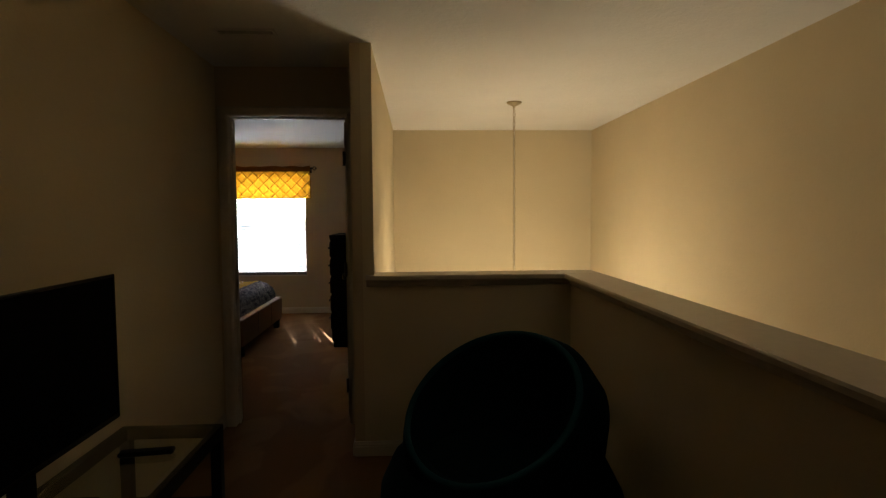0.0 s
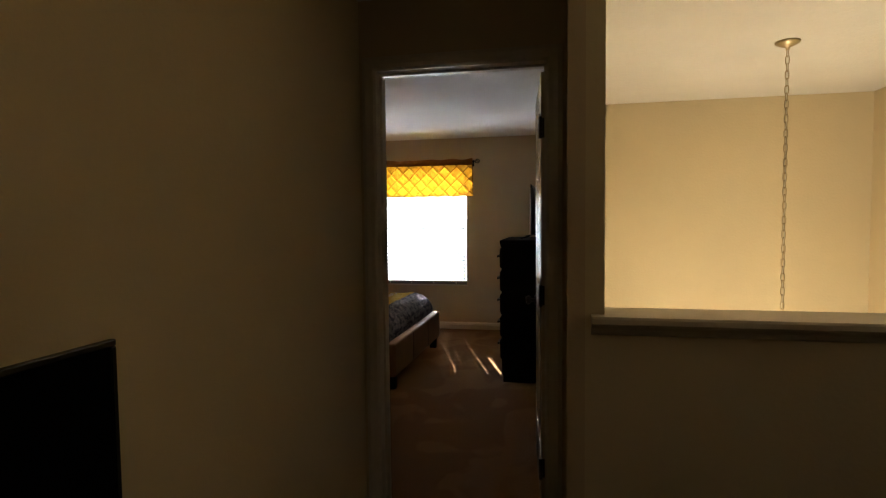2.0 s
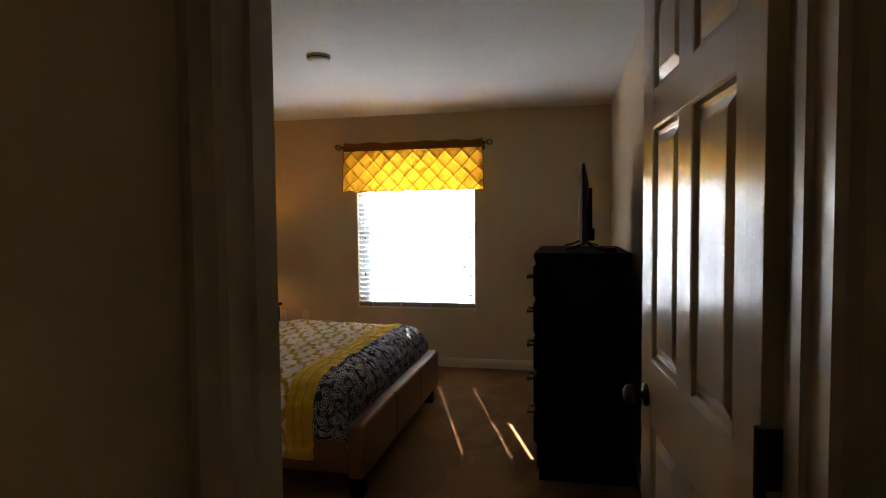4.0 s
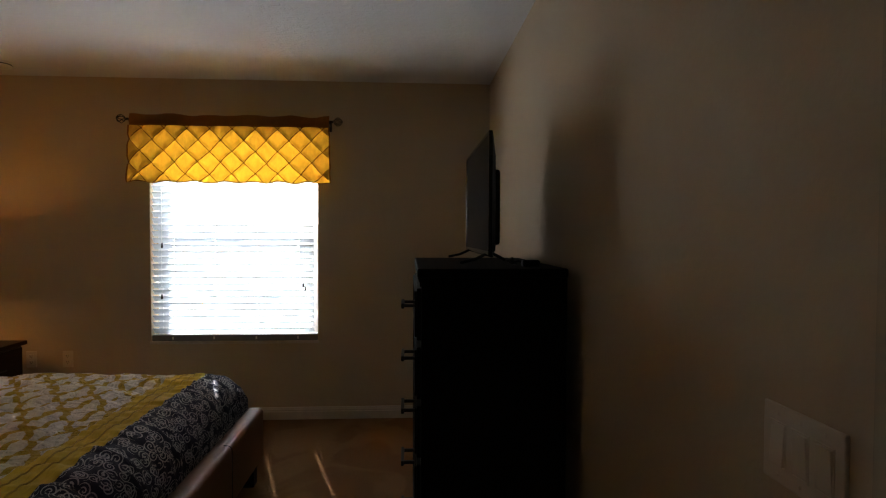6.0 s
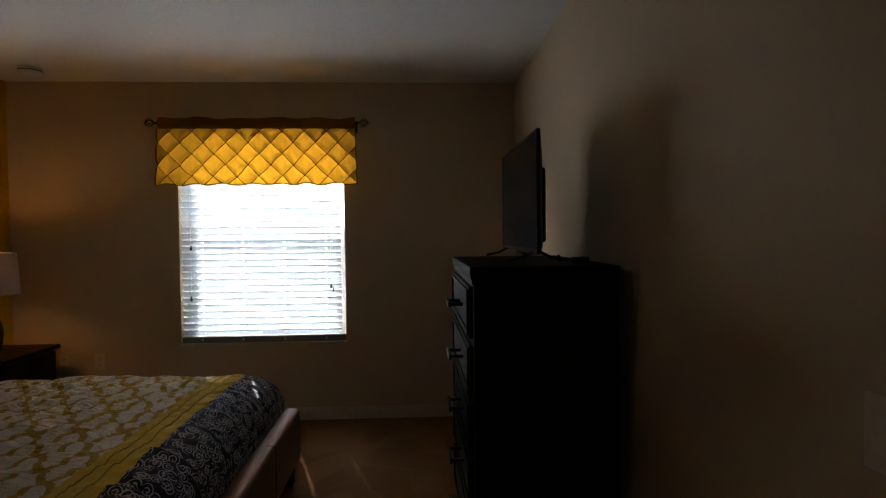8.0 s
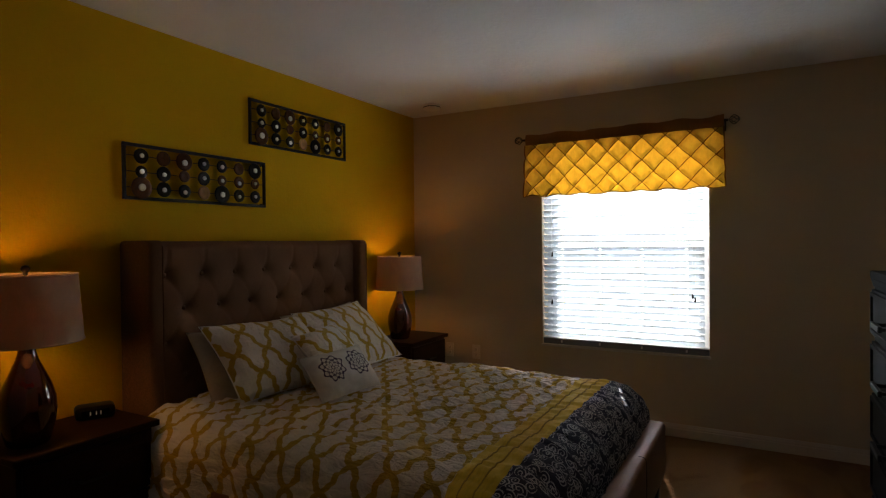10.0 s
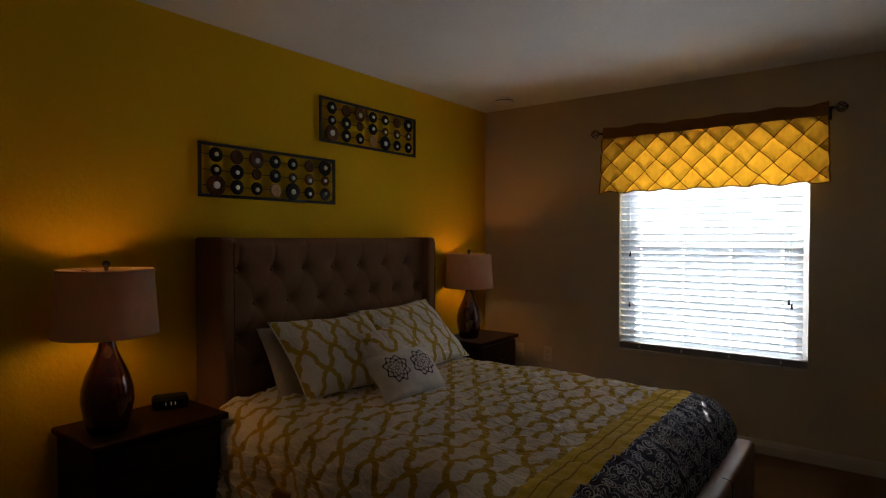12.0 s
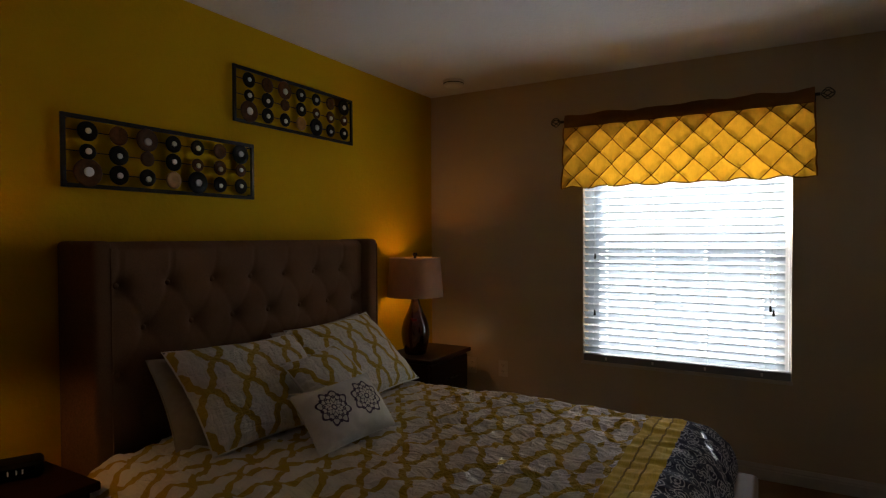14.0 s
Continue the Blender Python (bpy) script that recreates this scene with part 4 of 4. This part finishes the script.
stand = nightstand(LEFT + 0.02, 8.555)
copy_thing(stand, pose(LEFT + 0.02, 5.995, 0))


def table_lamp(x, y, z):
    ob = thing("table_lamp", "lit table lamp with amber glass bottle base and beige drum shade", "lamp", "bedside lamps", (x, y, z))
    base = [(0.0, 0.0), (0.062, 0.0), (0.070, 0.006), (0.074, 0.02), (0.088, 0.08), (0.095, 0.13), (0.092, 0.175), (0.078, 0.225), (0.056, 0.275), (0.037, 0.32), (0.029, 0.35), (0.027, 0.375), (0.031, 0.385), (0.0, 0.387)]
    part("bottle", lathe(base, 40), M_AMBER, ob, "amber glazed bottle-shaped base", True)
    part("socket", lathe([(0.0, 0.387), (0.014, 0.387), (0.014, 0.40), (0.018, 0.402), (0.018, 0.42), (0.0, 0.42)], 20), M_BRONZE, ob)
    part("bulb", lathe([(0.012, 0.42), (0.016, 0.43), (0.028, 0.46), (0.030, 0.48), (0.022, 0.502), (0.0, 0.511)], 20), M_BULB, ob, "glowing warm bulb", True)
    zb, zt, rb, rt = 0.385, 0.637, 0.186, 0.168
    shade = part("shade", lathe([(rb, zb), (rt, zt), (rt - 0.002, zt), (rb - 0.002, zb)], 56), M_SHADE, ob, "beige linen drum shade", True)
    for r, z in ((rb, zb), (rt, zt)):
        part("trim_ring", tube([(r * math.cos(math.tau * i / 56), r * math.sin(math.tau * i / 56), z) for i in range(56)], 0.003, 6, True), M_SHADE, shade)
    for k in range(3):
        a = math.tau * k / 3 + 0.5
        part("spider", tube([(0, 0, zt - 0.022), (rt * math.cos(a), rt * math.sin(a), zt - 0.006)], 0.0016, 6), M_BRONZE, shade)
    part("harp", tube([(0.045 * math.sin(math.pi * f), 0, 0.41 + (zt - 0.022 - 0.41) * f) for f in steps(0, 1, 12)], 0.0018, 6), M_BRONZE, ob)
    part("harp", tube([(-0.045 * math.sin(math.pi * f), 0, 0.41 + (zt - 0.022 - 0.41) * f) for f in steps(0, 1, 12)], 0.0018, 6), M_BRONZE, ob)
    part("finial", lathe([(0.005, zt - 0.026), (0.005, zt - 0.002), (0.010, zt + 0.002), (0.006, zt + 0.006), (0.014, zt + 0.016), (0.016, zt + 0.024), (0.011, zt + 0.034), (0.0, zt + 0.037)], 20), M_BRONZE, ob, "dark ball finial", True)
    return ob


lamp_2 = table_lamp(-3.000, 8.440, 0.6155)
copy_thing(lamp_2, pose(-2.945, 5.84, 0.6155, 0, 0, 40))
lamp("bedside_bulb", "POINT", BEDSIDE_WATTS, BEDSIDE_COLOUR, pose(-3.000, 8.440, 0.6155 + 0.535), size=0.035)
lamp("bedside_bulb", "POINT", BEDSIDE_WATTS, BEDSIDE_COLOUR, pose(-2.945, 5.84, 0.6155 + 0.535), size=0.035)


def alarm_clock():
    ob = thing("alarm_clock", "small black digital alarm clock on the nightstand", "clock", "", (-3.06, 6.15, 0.616), -25)
    bm = box((-0.05, -0.075, 0), (0.05, 0.075, 0.055), 0.018, 4)
    part("case", bm, M_BLACK, ob, "", True)
    part("display", box((0.0495, -0.05, 0.015), (0.0515, 0.05, 0.042)), M_SCREEN, ob)
    for y in (-0.022, 0.0, 0.016):
        part("digit", box((0.0515, y, 0.022), (0.0525, y + 0.004, 0.036)), M_LED, ob)


alarm_clock()


# ---- bedroom: wall art ----


def wall_art(y, z):
    w, h = 0.884, 0.272
    ob = thing("wall_art", "black metal frame with rows of small lacquered discs", "wall art", "pair of disc frames", (LEFT + 0.022, y, z))
    fr = 0.016
    part("frame", boxes(((-0.006, 0, 0), (0.006, w, fr)), ((-0.006, 0, h - fr), (0.006, w, h)), ((-0.006, 0, fr), (0.006, fr, h - fr)), ((-0.006, w - fr, fr), (0.006, w, h - fr)), bevel=0.001), M_IRON, ob)
    for a, b in ((0.02, 0.02), (w - 0.02, h - 0.02), (0.02, h - 0.02), (w - 0.02, 0.02)):
        part("stand_off", tube([(-0.021, a, b), (-0.004, a, b)], 0.004, 8), M_IRON, ob)
    rows = [
        [(32, "d", 12), (32, "b", 0), (40, "b", 17), (31, "d", 12), (29, "d", 13), (30, "g", 0), (40, "d", 15)],
        [(26, "d", 13), (33, "d", 12), (26, "b", 0), (32, "d", 12), (25, "b", 12), (29, "g", 13), (26, "b", 11)],
        [(45, "b", 20), (33, "d", 13), (30, "d", 13), (31, "o", 0), (42, "d", 17), (31, "d", 11), (31, "d", 11)],
    ]
    look_up = {"d": M_DISC_DARK, "b": M_DISC_BROWN, "g": M_DISC_BROWN, "o": M_DISC_GOLD}
    for r, row in enumerate(rows):
        zz = h - fr - 0.043 - r * 0.077
        part("wire", tube([(0, 0.012, zz), (0, w - 0.012, zz)], 0.0022, 6), M_IRON, ob)
        for c, (rad, kind, eye) in enumerate(row):
            rad, eye = rad / 850, eye / 1100
            yy = 0.092 + c * (w - 0.175) / 6
            bm = lathe([(0.0, -0.003), (rad, 0.0), (rad, 0.003), (rad * 0.92, 0.007), (rad * 0.55, 0.003), (0.0, 0.002)], 28, "x")
            bmesh.ops.translate(bm, verts=bm.verts, vec=(0.004, yy, zz))
            disc = part("disc", bm, look_up[kind], ob, "", True)
            if eye:
                bm = lathe([(0.0, 0.010), (eye * 0.8, 0.0095), (eye, 0.007), (eye, 0.003)], 20, "x")
                bmesh.ops.translate(bm, verts=bm.verts, vec=(0.004, yy + 0.002, zz - 0.002 - 0.004 * (c % 3 - 1)))
                part("inlay", bm, M_MIRROR, disc, "round pearl inlay")
    return ob


art = wall_art(6.354, 1.580)
copy_thing(art, pose(LEFT + 0.022, 7.120, 1.951))


# ---- bedroom: dresser, television and fittings ----


def dresser():
    ob = thing("dresser", "tall espresso wooden chest with five drawers", "dresser")
    x0, x1, y0, y1, h = -0.152, 0.335, 6.662, 7.508, 1.235
    part("top", box((x0 - 0.014, y0 - 0.012, h - 0.030), (x1, y1 + 0.012, h), 0.005), M_ESPRESSO, ob)
    part("cornice", extruded([(0.0, 0.0), (0.005, 0.0), (0.006, 0.012), (0.010, 0.022), (0.012, 0.03), (0.0, 0.03)], (x0, y0, h - 0.06), (x0, y1, h - 0.06), (-1, 0)), M_ESPRESSO, ob)
    part("body", box((x0, y0, 0.07), (x1, y1, h - 0.030), 0.004), M_ESPRESSO, ob)
    part("plinth", box((x0 + 0.01, y0 + 0.012, 0.0), (x1, y1 - 0.012, 0.07), 0.003), M_ESPRESSO, ob)
    for k in range(5):
        zc = 1.078 - k * 0.199
        z0, z1 = zc - 0.088, zc + 0.088
        d = part("drawer", box((x0 - 0.014, y0 + 0.04, z0), (x0 + 0.002, y1 - 0.04, z1), 0.003), M_ESPRESSO, ob)
        part("drawer_panel", boxes(((x0 - 0.021, y0 + 0.05, z0 + 0.010), (x0 - 0.013, y1 - 0.05, z0 + 0.026)), ((x0 - 0.021, y0 + 0.05, z1 - 0.026), (x0 - 0.013, y1 - 0.05, z1 - 0.010)), ((x0 - 0.021, y0 + 0.05, z0 + 0.026), (x0 - 0.013, y0 + 0.066, z1 - 0.026)), ((x0 - 0.021, y1 - 0.066, z0 + 0.026), (x0 - 0.013, y1 - 0.05, z1 - 0.026)), bevel=0.002), M_ESPRESSO, d)
        for y in ((y0 + y1) / 2 - 0.08,):
            for s in (-0.06, 0.06):
                part("handle_post", box((x0 - 0.060, y + s - 0.006, zc - 0.006), (x0 - 0.012, y + s + 0.006, zc + 0.006), 0.002), M_IRON, d)
            part("handle", box((x0 - 0.070, y - 0.075, zc - 0.010), (x0 - 0.058, y + 0.075, zc + 0.010), 0.003), M_IRON, d, "black bar pull")


dresser()


def flat_tv(name, label, width, height, m, stand_h, bracket=True):
    """A flat television whose screen faces -y before m; its base stands at z 0."""
    ob = tagged(new(name), label, "television")
    ob.matrix_basis = m
    b = stand_h
    bm, rings = bmesh.new(), []
    for y, side, low, high in ((0.004, 0.0, 0.0, 0.0), (0.010, 0.001, 0.001, 0.001), (0.013, 0.012, 0.012, 0.010), (0.030, 0.060, 0.020, 0.085), (0.033, 0.085, 0.030, 0.105)):
        rings.append([bm.verts.new((x, y, z)) for x, z in ((-width / 2 + side, b + low), (width / 2 - side, b + low), (width / 2 - side, b + height - high), (-width / 2 + side, b + height - high))])
    for r, q in zip(rings, rings[1:]):
        for i in range(4):
            bm.faces.new((r[i], r[(i + 1) % 4], q[(i + 1) % 4], q[i]))
    bm.faces.new(rings[0]), bm.faces.new(rings[-1])
    bmesh.ops.recalc_face_normals(bm, faces=bm.faces)
    part("cabinet", bm, M_BLACK, ob, "thin black shell sloping back to the housing")
    part("rear_housing", box((-width * 0.36, 0.032, b + 0.04), (width * 0.36, 0.056, b + height * 0.72), 0.010, 3), M_BLACK, ob, "", True)
    part("rear_housing", box((-width * 0.42, 0.033, b + 0.01), (-width * 0.05, 0.084, b + 0.09), 0.012, 3), M_BLACK, ob, "", True)
    part("bezel", boxes(((-width / 2, -0.004, b), (width / 2, 0.004, b + 0.020)), ((-width / 2, -0.004, b + height - 0.012), (width / 2, 0.004, b + height)), ((-width / 2, -0.004, b + 0.02), (-width / 2 + 0.012, 0.004, b + height - 0.012)), ((width / 2 - 0.012, -0.004, b + 0.02), (width / 2, 0.004, b + height - 0.012)), bevel=0.0025), M_GLOSS, ob, "thin glossy black bezel")
    part("screen", box((-width / 2 + 0.012, -0.001, b + 0.02), (width / 2 - 0.012, 0.003, b + height - 0.012)), M_SCREEN, ob, "switched-off dark screen")
    if bracket:
        for s in (-1, 1):
            x = s * width * 0.36
            part("foot", tube([(x, 0.015, b + 0.012), (x + s * 0.008, -0.04, b * 0.55), (x + s * 0.018, -0.095, 0.006)], 0.006, 8, False, tube([(x, 0.02, b + 0.012), (x + s * 0.008, 0.07, b * 0.55), (x + s * 0.018, 0.115, 0.006)], 0.006, 8)), M_BLACK, ob, "splayed metal foot", True)
    else:
        part("neck", box((-0.05, 0.008, 0.015), (0.05, 0.03, b + 0.02), 0.004), M_BLACK, ob)
        part("base", box((-0.20, -0.09, 0.0), (0.20, 0.13, 0.016), 0.006, 3), M_BLACK, ob)
    return ob


flat_tv("television", "flat black television standing on the dresser", 0.79, 0.445, pose(0.090, 7.185, 1.236, 0, 0, -90), 0.033)


def tv_cable():
    ob = tagged(new("tv_cable"), "black power cable coiled behind the television", "cable")
    pts = []
    for i in range(60):
        f = i / 59
        a = 9 * f
        pts.append((0.16 + 0.10 * f + 0.03 * math.cos(a), 6.88 - 0.08 * f + 0.05 * math.sin(a) * (1 - f), 1.2415 + 0.02 * abs(math.sin(2.5 * a)) * (1 - f)))
    part("cord", tube(pts, 0.004, 6), M_BLACK, ob, "", True)
    part("plug_adapter", box((0.20, 6.74, 1.2355), (0.26, 6.78, 1.260), 0.006), M_BLACK, ob)


tv_cable()


def outlet(x, z):
    ob = thing("wall_outlet", "ivory duplex wall outlet", "outlet", "wall outlets", (x, WINDOW_Y, z))
    part("plate", box((-0.036, -0.006, -0.058), (0.036, 0.0, 0.058), 0.003), M_PLATE, ob)
    for s in (-1, 1):
        r = part("receptacle", box((-0.017, -0.0085, s * 0.021 - 0.014), (0.017, -0.005, s * 0.021 + 0.014), 0.003), M_PLATE, ob)
        for dx in (-0.007, 0.007):
            part("slot", box((dx - 0.0012, -0.0092, s * 0.021 - 0.002), (dx + 0.0012, -0.0082, s * 0.021 + 0.007)), M_SLOT, r)
        part("slot", lathe([(0.0, 0.0), (0.0028, 0.0), (0.0028, -0.0009), (0.0, -0.0009)], 10, "y"), M_SLOT, r).matrix_basis = pose(0, -0.0088, s * 0.021 - 0.008)
    return ob


plug = outlet(-2.598, 0.455)
copy_thing(plug, pose(-2.845, WINDOW_Y, 0.455))


def light_switches():
    ob = thing("light_switch", "ivory three-gang rocker switch plate", "light switch", "", (RIGHT, 5.60, 1.020))
    part("plate", box((-0.007, -0.088, -0.062), (0.0, 0.088, 0.062), 0.003), M_PLATE, ob)
    for k in (-1, 0, 1):
        y = k * 0.0505
        part("surround", boxes(((-0.0085, y - 0.019, -0.036), (-0.006, y - 0.0168, 0.036)), ((-0.0085, y + 0.0168, -0.036), (-0.006, y + 0.019, 0.036)), ((-0.0085, y - 0.0168, 0.0335), (-0.006, y + 0.0168, 0.036)), ((-0.0085, y - 0.0168, -0.036), (-0.006, y + 0.0168, -0.0335))), M_PLATE, ob)
        bm = box((-0.010, y - 0.0158, -0.0325), (-0.006, y + 0.0158, 0.0325), 0.0012)
        for v in bm.verts:
            if v.co.x < -0.008:
                v.co.x -= 0.055 * (v.co.z if k != 1 else -v.co.z)
        part("rocker", bm, M_PLATE, ob)
        for z in (-0.048, 0.048):
            part("screw", lathe([(0.0, 0.0018), (0.0028, 0.0014), (0.003, 0.0)], 10, "x"), M_PLATE, ob).matrix_basis = pose(-0.0072, y, z, 0, 180, 0)


light_switches()


def smoke_detector(x, y, r, label):
    ob = thing("smoke_detector", label, "smoke detector", "", (x, y, CEIL))
    part("base", lathe([(0.0, 0.0), (r, 0.0), (r, -0.010), (r * 0.97, -0.012), (0.0, -0.012)], 40), M_SMOKE, ob, "", True)
    part("cover", lathe([(r * 0.94, -0.011), (r * 0.93, -0.026), (r * 0.82, -0.034), (r * 0.45, -0.038), (0.0, -0.038)], 40), M_SMOKE, ob, "", True)
    part("grille", lathe([(r * 0.955, -0.014), (r * 0.955, -0.020), (r * 0.935, -0.020)], 40), M_SLOT, ob)


smoke_detector(-2.815, 8.645, 0.072, "white round smoke detector on the ceiling")
smoke_detector(-1.50, 6.95, 0.075, "white round detector in mid ceiling")


# ---- landing and stair void ----


def tv_stand():
    ob = thing("tv_stand", "low black television stand with a glass top", "tv stand")
    x0, x1, y0, y1, h = HALL_LEFT + 0.02, -0.102, 1.35, 2.975, 0.517
    part("glass_top", box((x0, y0, h - 0.010), (x1, y1, h), 0.003), M_SMOKED, ob, "clear reflective glass top")
    part("frame", boxes(((x0, y0, h - 0.06), (x0 + 0.03, y1, h - 0.0105)), ((x1 - 0.03, y0, h - 0.06), (x1, y1, h - 0.0105)), ((x0 + 0.03, y0, h - 0.06), (x1 - 0.03, y0 + 0.03, h - 0.0105)), ((x0 + 0.03, y1 - 0.03, h - 0.06), (x1 - 0.03, y1, h - 0.0105)), bevel=0.002), M_BLACK, ob)
    part("shelf", box((x0 + 0.02, y0 + 0.02, 0.18), (x1 - 0.02, y1 - 0.02, 0.195), 0.002), M_BLACK, ob)
    for x in (x0, x1 - 0.045):
        for y in (y0, y1 - 0.045):
            part("leg", box((x, y, 0.0), (x + 0.045, y + 0.045, h - 0.06), 0.003), M_BLACK, ob)


tv_stand()
flat_tv("television", "large black flat television on the landing stand", 1.02, 0.54, pose(-0.355, 2.08, 0.521, 0, 0, 90), 0.172, False)


def remote():
    ob = thing("remote_control", "slim black remote control on the glass top", "remote", "", (-0.285, 2.645, 0.5215), 8)
    part("case", box((-0.10, -0.024, 0), (0.10, 0.024, 0.018), 0.007, 3), M_BLACK, ob, "", True)
    for i in range(7):
        for j in range(3):
            part("key", box((-0.075 + i * 0.021, -0.014 + j * 0.011, 0.0175), (-0.065 + i * 0.021, -0.007 + j * 0.011, 0.0195), 0.001), M_SLOT, ob)


remote()


def saucer_chair():
    ob = thing("saucer_chair", "round dark teal plush scoop chair with a piped rim", "chair", "", (1.10, 2.74, 0.0), 0)
    tilt = Matrix.Translation((-0.03, -0.02, 0.665)) @ Vector((-0.42, -0.45, 0.79)).to_track_quat("Z", "Y").to_matrix().to_4x4()
    R = 0.375

    def warp(bm):
        bmesh.ops.transform(bm, matrix=tilt, verts=bm.verts)
        return bm

    shell = [(0.0, -0.50), (0.16, -0.485), (0.30, -0.42), (0.405, -0.30), (0.445, -0.16), (0.43, -0.05), (0.40, 0.0), (0.375, 0.016), (0.35, 0.0), (0.32, -0.06), (0.26, -0.15), (0.15, -0.22), (0.0, -0.24)]
    bm = warp(lathe(shell, 64))
    for v in bm.verts:
        v.co += 0.010 * noise.noise_vector(v.co * 5.0)
        v.co.z = max(v.co.z, 0.14)
    part("seat", bm, M_TEAL_DARK, ob, "deep padded dark plush scoop", True)
    part("rim", warp(tube([(R * math.cos(math.tau * i / 64), R * math.sin(math.tau * i / 64), 0.012) for i in range(64)], 0.014, 10, True)), M_TEAL, ob, "narrow teal piped rim", True)
    base = lathe([(0.0, 0.0), (0.46, 0.0), (0.50, 0.03), (0.53, 0.12), (0.52, 0.26), (0.47, 0.38), (0.36, 0.46), (0.0, 0.50)], 56)
    for v in base.verts:
        d = noise.noise((v.co.x * 4, v.co.y * 4, v.co.z * 4))
        v.co.x, v.co.y = v.co.x * (1 + 0.05 * d) + 0.03, v.co.y * (1 + 0.05 * d) + 0.10
    part("cushion_base", base, M_TEAL_DARK, ob, "slumped dark plush base", True)


saucer_chair()


def chandelier():
    ob = thing("chandelier", "hanging chandelier on a long brushed nickel chain", "chandelier", "", (1.655, 5.52, 0))
    part("canopy", lathe([(0.0, CEIL), (0.066, CEIL), (0.068, CEIL - 0.006), (0.060, CEIL - 0.016), (0.030, CEIL - 0.030), (0.012, CEIL - 0.036), (0.010, CEIL - 0.05), (0.0, CEIL - 0.05)], 36), M_NICKEL, ob, "brushed nickel ceiling canopy", True)
    ring = [(0.0105 * math.cos(a), 0, 0.0105 * math.sin(a) + (0.014 if math.sin(a) > 0 else -0.014)) for a in [math.tau * (i + 0.5) / 14 for i in range(14)]]
    first, z, k = None, CEIL - 0.066, 0
    while z > 0.62:
        m = pose(0, 0, z, 0, 0, 45 + 90 * (k % 2))
        if first is None:
            first = part("link", tube(ring, 0.0026, 6, True), M_NICKEL, ob, "", True)
            first.matrix_basis = m
        else:
            shared("link", first, m, ob)
        z -= 0.0425
        k += 1
    part("wire", tube([(0.004 * math.sin(i * 1.1), 0.004 * math.cos(i * 1.1), CEIL - 0.05 - i * 0.03) for i in range(61)], 0.0014, 5), M_CORD, ob)
    part("column", lathe([(0.0, 0.62), (0.012, 0.60), (0.02, 0.56), (0.012, 0.50), (0.028, 0.40), (0.03, 0.30), (0.014, 0.20), (0.03, 0.12), (0.02, 0.06), (0.0, 0.03)], 24), M_NICKEL, ob, "", True)
    for i in range(5):
        a = math.tau * i / 5
        c, s = math.cos(a), math.sin(a)
        arm = part("arm", tube([(r * c, r * s, h) for r, h in ((0.02, 0.12), (0.10, 0.06), (0.20, 0.06), (0.26, 0.12), (0.27, 0.17))], 0.007, 8), M_NICKEL, ob, "", True)
        bm = lathe([(0.0, 0.0), (0.03, 0.0), (0.012, 0.006), (0.012, 0.07), (0.0, 0.07)], 16)
        bmesh.ops.translate(bm, verts=bm.verts, vec=(0.27 * c, 0.27 * s, 0.17))
        part("candle", bm, M_CORD, arm)
        bm = lathe([(0.008, 0.0), (0.016, 0.02), (0.014, 0.04), (0.0, 0.07)], 14)
        bmesh.ops.translate(bm, verts=bm.verts, vec=(0.27 * c, 0.27 * s, 0.241))
        part("bulb", bm, M_BULB, arm, "glowing candle bulb", True)


chandelier()


def ceiling_vent():
    ob = thing("ceiling_vent", "slim white air return slot in the landing ceiling", "vent", "", (-0.14, 3.62, CEIL))
    part("frame", boxes(((-0.16, -0.05, -0.006), (0.16, -0.035, 0)), ((-0.16, 0.035, -0.006), (0.16, 0.05, 0)), ((-0.16, -0.035, -0.006), (-0.145, 0.035, 0)), ((0.145, -0.035, -0.006), (0.16, 0.035, 0)), bevel=0.001), M_CEIL, ob)
    part("backing", box((-0.145, -0.035, -0.0015), (0.145, 0.035, -0.0005)), M_SLOT, ob)
    for i in range(5):
        bm = box((-0.145, -0.0065, -0.0008), (0.145, 0.0065, 0.0008))
        sl = part("slat", bm, M_CEIL, ob)
        sl.matrix_basis = pose(0, -0.027 + i * 0.0135, -0.0055, 20, 0, 0)


ceiling_vent()
